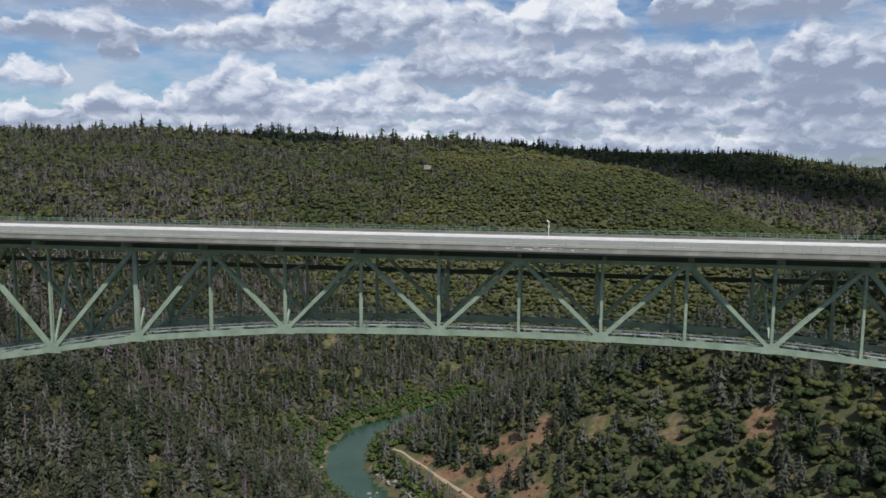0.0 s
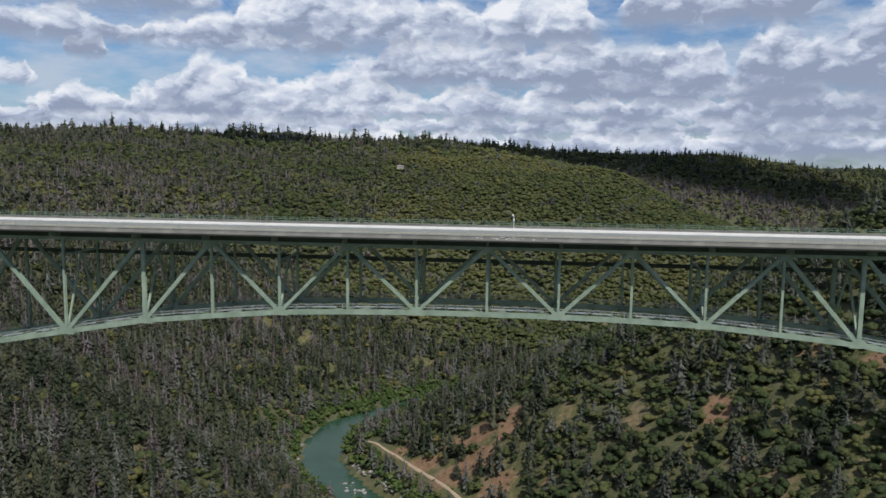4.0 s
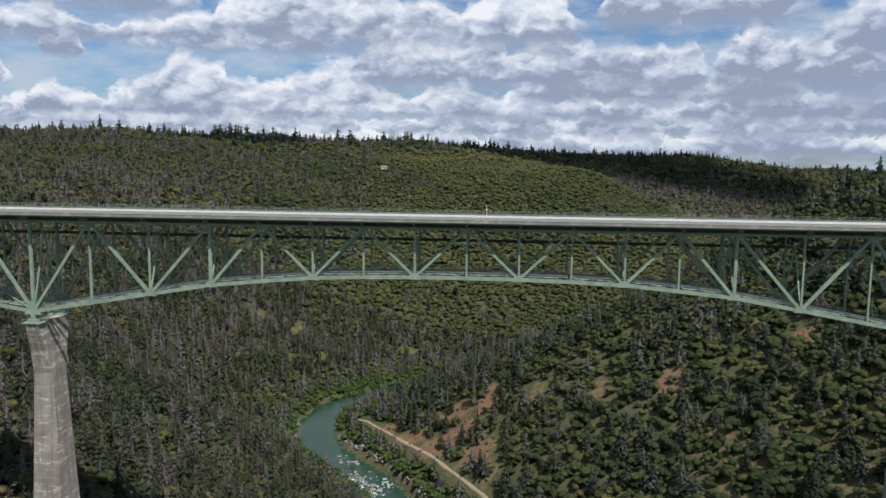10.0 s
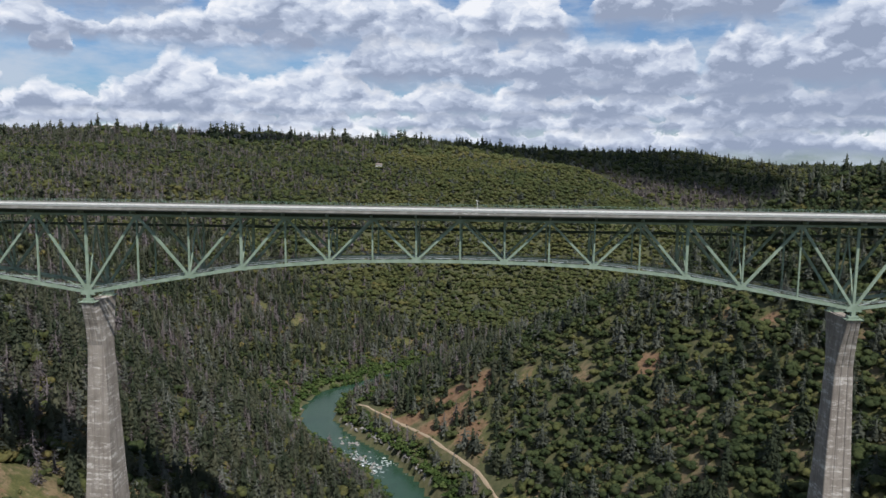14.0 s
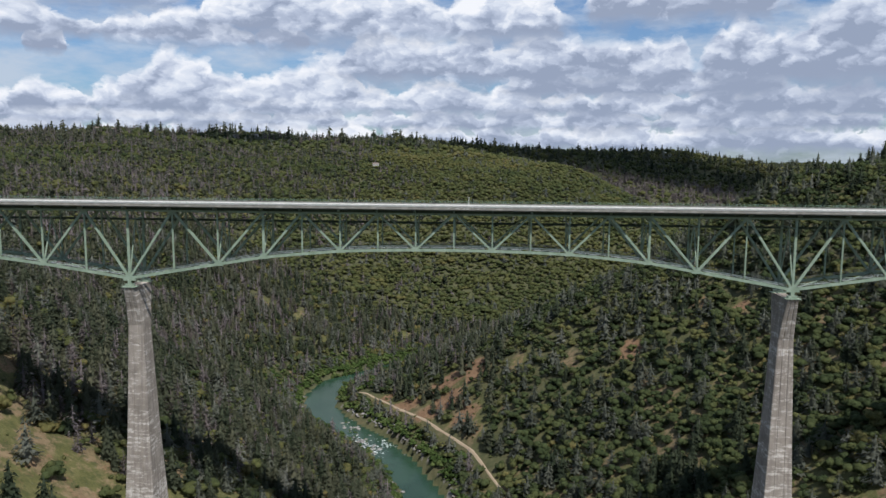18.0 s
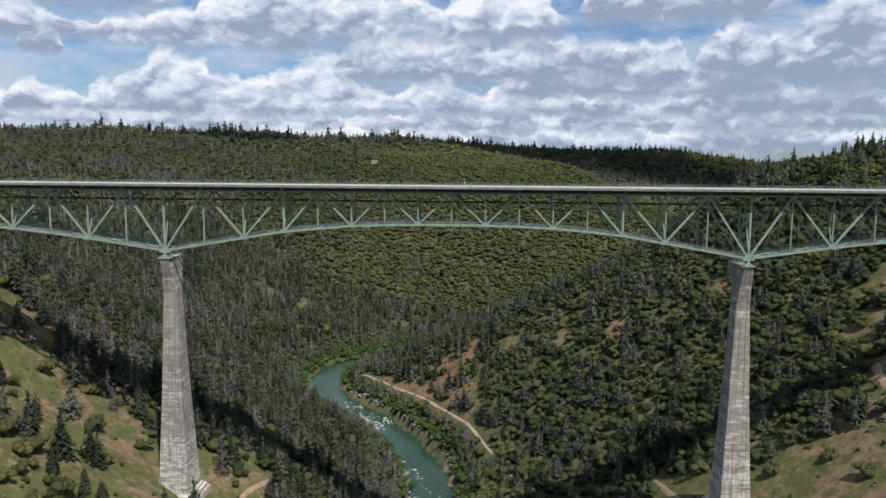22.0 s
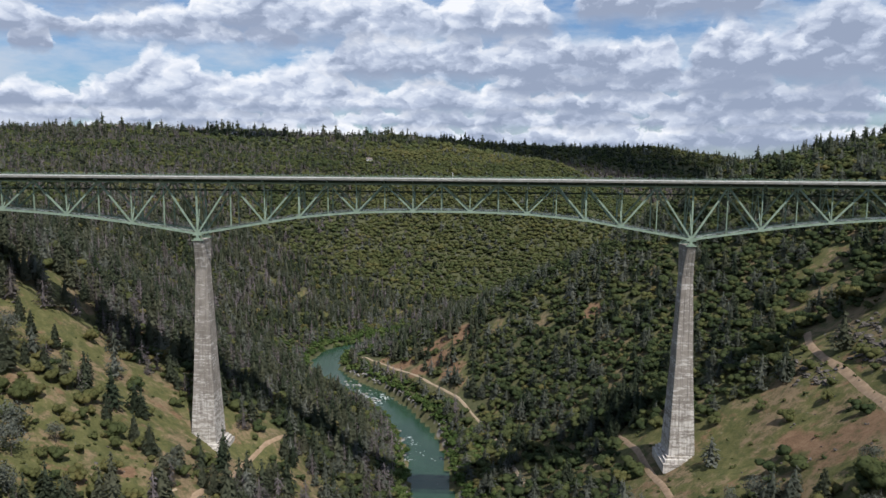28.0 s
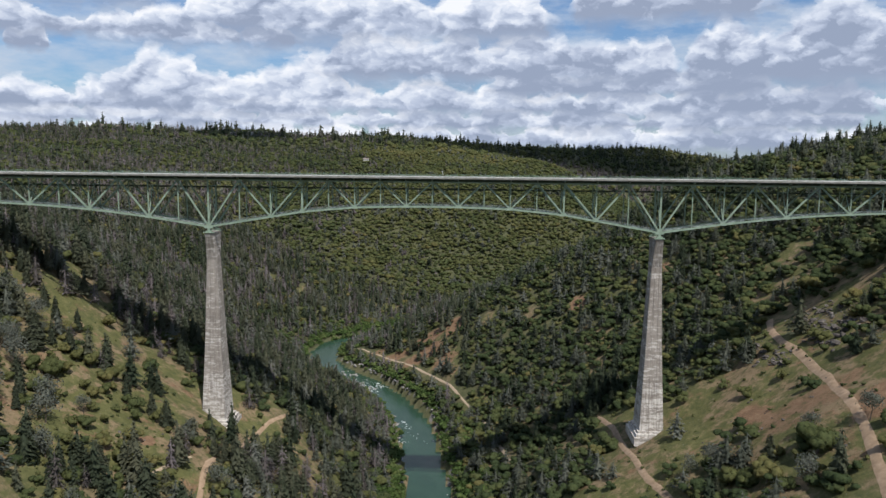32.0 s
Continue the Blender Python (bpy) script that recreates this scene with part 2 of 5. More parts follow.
OUTER = [(-2600, -900, 260), (0, -1500, 200), (2600, -900, 280), (-2600, 2500, 240), (0, 3600, 180), (2600, 3600, 190), (-700, -500, 240), (700, -500, 260), (-2600, 4300, 150), (1400, 4300, 150)]


def dense(line, step):
    out = []
    for a, b in zip(line, line[1:]):
        n = max(1, int(math.dist(a[:2], b[:2]) / step))
        out += [tuple(a[k] + (b[k] - a[k]) * i / n for k in range(len(a))) for i in range(n)]
    return out + [line[-1]]


RIVER_PTS = np.array(dense(RIVER, 12))
spots = [(x, y, WATER - 2.0) for x, y in dense(RIVER, 45)] + dense(VALLEY, 90)
for group in (dense(EAST_BANK, 60), EAST_SLOPE, EAST_SHELF, SPUR, EAST_RIDGE, dense(WEST_BANK, 60), WEST_SLOPE, WEST_SHELF, WEST_FOREST, FAR_HILL, FAR_RIDGE, OUTER):
    spots += group
SPOTS = np.array(spots, float)


def _kernel(d):
    return d


_D = np.hypot(SPOTS[:, None, 0] - SPOTS[None, :, 0], SPOTS[:, None, 1] - SPOTS[None, :, 1])
_N = len(SPOTS)
_A = np.zeros((_N + 1, _N + 1))
_A[:_N, :_N] = _kernel(_D) - 6.0 * np.eye(_N)
_A[:_N, _N] = _A[_N, :_N] = 1
_W = np.linalg.solve(_A, np.r_[SPOTS[:, 2], 0.0])


def vnoise(x, y, scale, seed):
    """Smooth value noise on a lattice, -1 to 1."""
    x, y = np.asarray(x, float) / scale, np.asarray(y, float) / scale
    xi, yi = np.floor(x).astype(np.int64), np.floor(y).astype(np.int64)
    fx, fy = x - xi, y - yi
    fx, fy = fx * fx * (3 - 2 * fx), fy * fy * (3 - 2 * fy)

    def h(i, j):
        n = (i * 374761393 + j * 668265263 + seed * 974711) & 0x7FFFFFFF
        n = ((n ^ (n >> 13)) * 1274126177) & 0x7FFFFFFF
        return ((n ^ (n >> 16)) & 0xFFFF) / 32767.5 - 1

    return (h(xi, yi) * (1 - fx) + h(xi + 1, yi) * fx) * (1 - fy) + (h(xi, yi + 1) * (1 - fx) + h(xi + 1, yi + 1) * fx) * fy


def river_gap(x, y):
    """Distance from the river's middle line."""
    x, y = np.atleast_1d(np.asarray(x, float)), np.atleast_1d(np.asarray(y, float))
    best = np.full(x.shape, 1e9)
    for a, b in RIVER_PTS:
        np.minimum(best, (x - a) ** 2 + (y - b) ** 2, out=best)
    return np.sqrt(best)


def height(x, y):
    """The ground's height, for arrays or numbers."""
    x, y = np.atleast_1d(np.asarray(x, float)), np.atleast_1d(np.asarray(y, float))
    z = np.full(x.shape, _W[_N])
    for (a, b, _), w in zip(SPOTS, _W[:_N]):
        z += w * np.hypot(x - a, y - b)
    far = np.clip((np.hypot(x, y) - 500) / 900, 0, 1)
    g = river_gap(x, y)
    bank = np.clip((g - 17) / 50, 0, 1)
    z += bank * (2.6 * vnoise(x, y, 47, 1) + 1.1 * vnoise(x, y, 19, 2) + far * (14 * vnoise(x, y, 240, 3) + 6 * vnoise(x, y, 110, 4)))
    z = np.where(g < 17, np.minimum(z, WATER - 1.2), z)
    g = g - 3.0 * vnoise(x, y, 22, 5) - 1.5 * vnoise(x, y, 8, 6)
    lip = np.clip((g - 17) / 12, 0, 1)
    z = np.where((g >= 17) & (g < 60), np.maximum(z, WATER - 1.2 + 2.2 * lip), z)
    return z

# Materials


def material(name, stops, scale, detail=6.0, rough=0.8, metal=0.0, bump=0.0, bump_scale=None, tint="", vary=0.0, second=None, spec=0.5, glow_through=0.0, leafy=False):
    """A noise-driven surface. stops: ramp of colours over the noise. tint: per-plant attribute that shifts the ramp. second: (colour, scale, low, high) of stains laid over."""
    m = bpy.data.materials.new(name)
    m.use_nodes = True
    t = m.node_tree
    b = t.nodes["Principled BSDF"]
    geo = t.nodes.new("ShaderNodeTexCoord")
    vec = t.nodes.new("ShaderNodeNewGeometry").outputs["Position"] if leafy else geo.outputs["Object"]
    fac = noise_node(t, vec, scale, detail, 0.6)
    if tint:
        a = t.nodes.new("ShaderNodeAttribute")
        a.attribute_name = tint
        fac = math_node(t, "MULTIPLY_ADD", fac, 0.35, math_node(t, "MULTIPLY_ADD", a.outputs["Fac"], 0.62, 0.03))
    if vary:
        oi = t.nodes.new("ShaderNodeObjectInfo")
        fac = math_node(t, "MULTIPLY_ADD", oi.outputs["Random"], vary, math_node(t, "SUBTRACT", fac, vary / 2))
    col = ramp_node(t, fac, stops)
    if second:
        c2, s2, lo, hi = second
        f2 = ramp_node(t, noise_node(t, vec, s2, 7.0, 0.65), [(lo, (0, 0, 0)), (hi, (1, 1, 1))])
        col = mix_node(t, f2, col, c2)
    if leafy:
        # leaf sprays lighter, the shade in gaps between them put into the colour
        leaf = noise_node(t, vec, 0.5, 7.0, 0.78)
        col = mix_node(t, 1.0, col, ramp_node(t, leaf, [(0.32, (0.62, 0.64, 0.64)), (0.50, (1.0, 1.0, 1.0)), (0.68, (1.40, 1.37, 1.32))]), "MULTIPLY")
        bn = t.nodes.new("ShaderNodeBump")
        bn.inputs["Strength"].default_value, bn.inputs["Distance"].default_value = 0.45, 0.8
        t.links.new(leaf, bn.inputs["Height"])
        t.links.new(bn.outputs[0], b.inputs["Normal"])
    t.links.new(col, b.inputs["Base Color"])
    b.inputs["Roughness"].default_value, b.inputs["Metallic"].default_value = rough, metal
    b.inputs["Specular IOR Level"].default_value = spec
    if bump:
        bn = t.nodes.new("ShaderNodeBump")
        bn.inputs["Strength"].default_value = bump
        bn.inputs["Distance"].default_value = 0.05
        t.links.new(noise_node(t, vec, bump_scale or scale * 4, 5.0, 0.6), bn.inputs["Height"])
        t.links.new(bn.outputs[0], b.inputs["Normal"])
    if glow_through:
        # thin leaves pass light
        tr, mx = t.nodes.new("ShaderNodeBsdfTranslucent"), t.nodes.new("ShaderNodeMixShader")
        t.links.new(col, tr.inputs["Color"])
        mx.inputs[0].default_value = glow_through
        t.links.new(b.outputs[0], mx.inputs[1])
        t.links.new(tr.outputs[0], mx.inputs[2])
        t.links.new(mx.outputs[0], t.nodes["Material Output"].inputs["Surface"])
    return m


M_GREEN = material("green_steel_paint", [(0.3, (0.175, 0.235, 0.178)), (0.55, (0.240, 0.310, 0.242)), (0.75, (0.290, 0.355, 0.288))], 0.35, 6, 0.65, 0.0, 0.1, 6, spec=0.1, second=((0.15, 0.175, 0.12), 0.9, 0.62, 0.8))
# bridge green darkened: shade under the deck put into stringers and far strut
M_GREEN_SHADED = material("shaded_green_steel_paint", [(0.3, (0.035, 0.05, 0.04)), (0.7, (0.06, 0.08, 0.064))], 0.5, 5, 0.7, 0.0, 0.1, 6, spec=0.1)
M_RAIL = material("galvanised_railing", [(0.3, (0.26, 0.30, 0.29)), (0.7, (0.40, 0.43, 0.42))], 1.5, 4, 0.45, 0.3)
M_FENCE = material("green_fence_paint", [(0.3, (0.17, 0.27, 0.21)), (0.7, (0.24, 0.35, 0.28))], 1.0, 3, 0.6)
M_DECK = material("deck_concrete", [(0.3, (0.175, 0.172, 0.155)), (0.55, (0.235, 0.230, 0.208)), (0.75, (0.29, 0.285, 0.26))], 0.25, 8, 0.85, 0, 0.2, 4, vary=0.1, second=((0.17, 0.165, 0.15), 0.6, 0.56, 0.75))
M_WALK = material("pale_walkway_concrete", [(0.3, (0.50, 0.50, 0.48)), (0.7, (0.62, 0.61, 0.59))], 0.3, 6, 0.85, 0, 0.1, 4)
M_ROAD = material("worn_concrete_roadway", [(0.3, (0.145, 0.145, 0.14)), (0.7, (0.205, 0.20, 0.193))], 0.2, 7, 0.85, 0, 0.1, 6, second=((0.17, 0.17, 0.168), 0.12, 0.55, 0.75))
M_PAINT_W = material("white_road_paint", [(0.3, (0.7, 0.7, 0.68)), (0.7, (0.8, 0.8, 0.78))], 2.0, 3, 0.7)
M_PAINT_Y = material("yellow_road_paint", [(0.3, (0.65, 0.45, 0.06)), (0.7, (0.75, 0.52, 0.08))], 2.0, 3, 0.7)
M_BARE_STEEL = material("weathered_steel", [(0.3, (0.20, 0.20, 0.19)), (0.7, (0.34, 0.33, 0.31))], 2.0, 4, 0.5, 0.5)


def pier_material():
    m = bpy.data.materials.new("streaked_pier_concrete")
    m.use_nodes = True
    t = m.node_tree
    b = t.nodes["Principled BSDF"]
    co = t.nodes.new("ShaderNodeTexCoord").outputs["Object"]

    def scaled(x, y, z):
        n = t.nodes.new("ShaderNodeVectorMath")
        n.operation = "MULTIPLY"
        t.links.new(co, n.inputs[0])
        n.inputs[1].default_value = (x, y, z)
        return n.outputs[0]

    base = ramp_node(t, noise_node(t, co, 0.18, 8, 0.62), [(0.3, (0.18, 0.158, 0.136)), (0.52, (0.265, 0.238, 0.208)), (0.72, (0.335, 0.305, 0.272))])
    # level bands of white bloom where lifts were poured, and small patches
    band = noise_node(t, scaled(0.05, 0.05, 0.55), 1.0, 5, 0.6)
    fine = noise_node(t, scaled(0.35, 0.35, 0.9), 1.0, 6, 0.7)
    # the older, lower lifts carry more bloom
    zz = t.nodes.new("ShaderNodeSeparateXYZ")
    t.links.new(co, zz.inputs[0])
    low = math_node(t, "MINIMUM", math_node(t, "MAXIMUM", math_node(t, "MULTIPLY_ADD", zz.outputs[2], -0.0022, 0.235), -0.02), 0.105)
    bloom = ramp_node(t, math_node(t, "ADD", low, math_node(t, "MULTIPLY_ADD", fine, 0.6, math_node(t, "MULTIPLY", band, 0.5))), [(0.55, (0, 0, 0)), (0.66, (0.85, 0.85, 0.85))])
    col = mix_node(t, bloom, base, (0.62, 0.59, 0.55))
    streak = ramp_node(t, noise_node(t, scaled(0.9, 0.9, 0.03), 1.0, 5, 0.6), [(0.46, (0, 0, 0)), (0.66, (0.65, 0.65, 0.65))])
    col = mix_node(t, streak, col, (0.15, 0.13, 0.115))
    t.links.new(col, b.inputs["Base Color"])
    b.inputs["Roughness"].default_value = 0.9
    bn = t.nodes.new("ShaderNodeBump")
    bn.inputs["Strength"].default_value, bn.inputs["Distance"].default_value = 0.4, 0.08
    t.links.new(fine, bn.inputs["Height"])
    t.links.new(bn.outputs[0], b.inputs["Normal"])
    return m


M_PIER = pier_material()


def ground_material():
    """Spring grass, straw, bare red-brown soil and litter under trees, by the ground's own cover attributes."""
    m = bpy.data.materials.new("hillside_ground")
    m.use_nodes = True
    t = m.node_tree
    b = t.nodes["Principled BSDF"]
    co = t.nodes.new("ShaderNodeTexCoord").outputs["Object"]

    def attr(name):
        a = t.nodes.new("ShaderNodeAttribute")
        a.attribute_name = name
        return a.outputs["Fac"]

    n1, n2, n3 = noise_node(t, co, 0.035, 7, 0.62), noise_node(t, co, 0.16, 8, 0.65), noise_node(t, co, 0.9, 6, 0.7)
    grass = ramp_node(t, math_node(t, "MULTIPLY_ADD", n3, 0.4, math_node(t, "MULTIPLY", n2, 0.6)), [(0.34, (0.056, 0.061, 0.022)), (0.5, (0.098, 0.099, 0.038)), (0.66, (0.152, 0.134, 0.062))])
    straw = ramp_node(t, math_node(t, "MULTIPLY_ADD", n3, 0.5, math_node(t, "MULTIPLY", n2, 0.5)), [(0.35, (0.115, 0.085, 0.050)), (0.6, (0.215, 0.160, 0.096))])
    soil = ramp_node(t, math_node(t, "MULTIPLY_ADD", n3, 0.5, math_node(t, "MULTIPLY", n2, 0.5)), [(0.35, (0.105, 0.064, 0.038)), (0.5, (0.170, 0.106, 0.064)), (0.65, (0.245, 0.160, 0.098))])
    litter = ramp_node(t, n2, [(0.35, (0.052, 0.060, 0.030)), (0.65, (0.088, 0.088, 0.046))])
    rock = ramp_node(t, n3, [(0.35, (0.09, 0.085, 0.075)), (0.65, (0.22, 0.205, 0.185))])
    dry = ramp_node(t, math_node(t, "ADD", n1, math_node(t, "MULTIPLY_ADD", n2, 0.45, -0.22)), [(0.50, (0, 0, 0)), (0.58, (1, 1, 1))])
    col = mix_node(t, dry, grass, straw)
    # worn reddish spots and dark forb patches
    n4, n5 = noise_node(t, co, 0.075, 9, 0.7), noise_node(t, co, 0.22, 7, 0.7)
    col = mix_node(t, ramp_node(t, n4, [(0.56, (0, 0, 0)), (0.63, (0.9, 0.9, 0.9))]), col, soil)
    col = mix_node(t, ramp_node(t, n5, [(0.51, (0, 0, 0)), (0.62, (0.85, 0.85, 0.85))]), col, (0.058, 0.066, 0.026))
    stone = ramp_node(t, noise_node(t, co, 0.5, 5, 0.75), [(0.64, (0, 0, 0)), (0.68, (0.8, 0.8, 0.8))])
    col = mix_node(t, stone, col, (0.20, 0.19, 0.175))
    col = mix_node(t, attr("litter"), col, litter)
    edge = math_node(t, "MULTIPLY_ADD", n2, 0.9, math_node(t, "SUBTRACT", attr("soil"), 0.45))
    col = mix_node(t, ramp_node(t, edge, [(0.4, (0, 0, 0)), (0.62, (1, 1, 1))]), col, soil)
    edge2 = math_node(t, "MULTIPLY_ADD", n3, 0.6, math_node(t, "SUBTRACT", attr("rock"), 0.3))
    col = mix_node(t, ramp_node(t, edge2, [(0.42, (0, 0, 0)), (0.6, (1, 1, 1))]), col, rock)
    t.links.new(col, b.inputs["Base Color"])
    b.inputs["Roughness"].default_value = 0.95
    b.inputs["Specular IOR Level"].default_value = 0.15
    bn = t.nodes.new("ShaderNodeBump")
    bn.inputs["Strength"].default_value, bn.inputs["Distance"].default_value = 0.6, 0.5
    t.links.new(n3, bn.inputs["Height"])
    t.links.new(bn.outputs[0], b.inputs["Normal"])
    return m


M_GROUND = ground_material()
M_TRACK = material("dusty_track_soil", [(0.3, (0.19, 0.130, 0.082)), (0.5, (0.26, 0.182, 0.116)), (0.7, (0.33, 0.240, 0.160))], 0.3, 8, 0.95, 0, 0.4, 1.5)
M_TRAIL = material("pale_trail_gravel", [(0.3, (0.28, 0.215, 0.145)), (0.7, (0.38, 0.30, 0.21))], 0.4, 7, 0.95, 0, 0.3, 2)
M_ROCK = material("grey_rock", [(0.3, (0.034, 0.029, 0.025)), (0.5, (0.075, 0.065, 0.057)), (0.72, (0.17, 0.152, 0.136))], 0.5, 8, 0.9, 0, 0.6, 2, vary=0.2)


def water_material():
    m = bpy.data.materials.new("river_water")
    m.use_nodes = True
    t = m.node_tree
    b = t.nodes["Principled BSDF"]
    co = t.nodes.new("ShaderNodeTexCoord").outputs["Object"]
    col = ramp_node(t, noise_node(t, co, 0.03, 4, 0.5), [(0.35, (0.016, 0.042, 0.026)), (0.65, (0.026, 0.058, 0.036))])
    a = t.nodes.new("ShaderNodeAttribute")
    a.attribute_name = "foam"
    f = math_node(t, "MULTIPLY_ADD", noise_node(t, co, 0.32, 8, 0.7), 1.0, math_node(t, "SUBTRACT", math_node(t, "MULTIPLY", a.outputs["Fac"], 0.42), 0.42))
    fm = ramp_node(t, f, [(0.50, (0, 0, 0)), (0.57, (1, 1, 1))])
    col = mix_node(t, fm, col, (0.62, 0.66, 0.66))
    t.links.new(col, b.inputs["Base Color"])
    t.links.new(math_node(t, "MULTIPLY_ADD", fm, 0.5, 0.18), b.inputs["Roughness"])
    b.inputs["Specular IOR Level"].default_value = 0.22
    bn = t.nodes.new("ShaderNodeBump")
    bn.inputs["Strength"].default_value, bn.inputs["Distance"].default_value = 0.35, 0.3
    t.links.new(noise_node(t, co, 0.45, 5, 0.6), bn.inputs["Height"])
    t.links.new(bn.outputs[0], b.inputs["Normal"])
    return m


M_WATER = water_material()
LEAF_ROUGH = 0.75
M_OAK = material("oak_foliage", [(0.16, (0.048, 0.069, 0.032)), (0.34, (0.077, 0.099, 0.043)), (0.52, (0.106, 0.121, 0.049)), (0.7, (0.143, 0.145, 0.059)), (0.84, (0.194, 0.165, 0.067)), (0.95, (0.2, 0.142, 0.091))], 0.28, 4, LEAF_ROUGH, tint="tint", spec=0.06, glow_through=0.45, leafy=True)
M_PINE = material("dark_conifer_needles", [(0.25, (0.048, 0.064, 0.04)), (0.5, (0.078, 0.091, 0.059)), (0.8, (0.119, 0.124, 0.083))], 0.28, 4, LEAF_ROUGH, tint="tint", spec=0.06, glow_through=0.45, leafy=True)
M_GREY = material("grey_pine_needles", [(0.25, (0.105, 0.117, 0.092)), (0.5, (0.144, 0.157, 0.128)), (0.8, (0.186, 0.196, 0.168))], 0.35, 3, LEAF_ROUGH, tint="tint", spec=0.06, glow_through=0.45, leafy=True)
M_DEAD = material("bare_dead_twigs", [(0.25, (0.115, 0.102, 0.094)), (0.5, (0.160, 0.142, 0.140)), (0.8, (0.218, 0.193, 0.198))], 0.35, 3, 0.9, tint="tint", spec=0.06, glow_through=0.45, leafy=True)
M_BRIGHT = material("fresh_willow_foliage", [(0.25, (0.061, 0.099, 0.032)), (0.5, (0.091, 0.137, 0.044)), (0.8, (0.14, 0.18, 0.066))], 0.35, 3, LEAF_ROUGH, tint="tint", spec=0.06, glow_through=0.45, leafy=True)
M_BARK = material("bark", [(0.3, (0.07, 0.055, 0.042)), (0.7, (0.14, 0.115, 0.09))], 1.0, 6, 0.95, 0, 0.5, 6)

# Building helpers


def empty(name, at=(0, 0, 0)):
    ob = new(name)
    ob.location = at
    return ob


def part(name, bm, mat, parent, label=""):
    """Link a bmesh as one mesh object under a thing or a part."""
    me = bpy.data.meshes.new(name)
    bm.to_mesh(me)
    bm.free()
    me.materials.append(mat)
    ob = new(name, me)
    ob.parent = parent
    if parent is not None:
        ob.matrix_parent_inverse = Matrix.Translation(-base_of(parent))
    return tagged(ob, label)


def base_of(ob):
    v = Vector(ob.location)
    return v


def box(bm, x0, x1, y0, y1, z0, z1):
    v = [bm.verts.new(p) for p in ((x0, y0, z0), (x1, y0, z0), (x1, y1, z0), (x0, y1, z0), (x0, y0, z1), (x1, y0, z1), (x1, y1, z1), (x0, y1, z1))]
    for f in ((0, 3, 2, 1), (4, 5, 6, 7), (0, 1, 5, 4), (1, 2, 6, 5), (2, 3, 7, 6), (3, 0, 4, 7)):
        bm.faces.new([v[i] for i in f])
    return bm


def prism(bm, a, b, profile, side):
    """Sweep a closed profile of (across, along side) points from a to b. side: the way of the profile's second axis."""
    a, b = Vector(a), Vector(b)
    d = (b - a).normalized()
    s = Vector(side)
    s = (s - d * s.dot(d)).normalized()
    u = d.cross(s)
    ra = [bm.verts.new(a + u * p + s * q) for p, q in profile]
    rb = [bm.verts.new(b + u * p + s * q) for p, q in profile]
    n = len(profile)
    for i in range(n):
        bm.faces.new((ra[i], ra[(i + 1) % n], rb[(i + 1) % n], rb[i]))
    bm.faces.new(ra[::-1])
    bm.faces.new(rb)
    return bm


def h_section(depth, width, t=0.06):
    """An H: flanges of the given depth at plus and minus half the width, joined by a web."""
    h, w = depth / 2, width / 2
    return [(-h, -w), (h, -w), (h, -w + t), (t / 2, -w + t), (t / 2, w - t), (h, w - t), (h, w), (-h, w), (-h, w - t), (-t / 2, w - t), (-t / 2, -w + t), (-h, -w + t)]


def bar(bm, a, b, w, h=None, side=(0, 1, 0)):
    w, h = w / 2, (h or w) / 2
    return prism(bm, a, b, [(-w, -h), (w, -h), (w, h), (-w, h)], side)


# The bridge
bridge = tagged(empty("truss_bridge"), "high green steel deck truss bridge on tall concrete piers", "bridge")
P_X = 131.37
MAIN_X = [-131.37, -112.9, -94.6, -76.0, -60.4, -45.2, -30.1, -15.1, 0.0]
SIDE_STEP = 17.81
LOW_MAIN = [186.7, 189.9, 193.05, 196.2, 197.75, 199.1, 199.65, 200.0, 200.05]
LOW_SIDE = [186.7, 189.4, 192.0, 194.2, 196.1, 197.5, 198.6, 199.4, 199.9, 200.2, 200.4, 200.5]
nodes = [(-P_X - SIDE_STEP * k, LOW_SIDE[k], -k) for k in range(11, 0, -1)]
nodes += [(x, z, k) for k, (x, z) in enumerate(zip(MAIN_X, LOW_MAIN))]
nodes += [(-x, z, 16 - k) for k, (x, z) in reversed(list(enumerate(zip(MAIN_X, LOW_MAIN)))[:8])]
nodes += [(P_X + SIDE_STEP * k, LOW_SIDE[k], 16 + k) for k in range(1, 12)]
TOP = 214.4
NEAR_Y, FAR_Y = 0.0, 14.0
LOW_JOINTS = {0, 2, 5, 7, 9, 11, 14, 16, -2, -4, -6, -8, -10, 18, 20, 22, 24, 26}


def gusset(x, z, y, up, big):
    bm = bmesh.new()
    w, h = (2.3, 1.5) if big else (1.9, 1.15)
    s = 1 if up else -1
    for o in (-0.47, 0.41):
        pts = [(-w, 0.62 * -s), (w, 0.62 * -s), (w, 0.25 * s), (0.8, h * s), (-0.8, h * s), (-w, 0.25 * s)]
        va = [bm.verts.new((x + p, y + o, z + q)) for p, q in pts]
        vb = [bm.verts.new((x + p, y + o + 0.06, z + q)) for p, q in pts]
        for i in range(6):
            bm.faces.new((va[i], va[(i + 1) % 6], vb[(i + 1) % 6], vb[i]))
        bm.faces.new(va[::-1])
        bm.faces.new(vb)
    bmesh.ops.recalc_face_normals(bm, faces=bm.faces)
    part("gusset_plate", bm, M_GREEN, bridge)


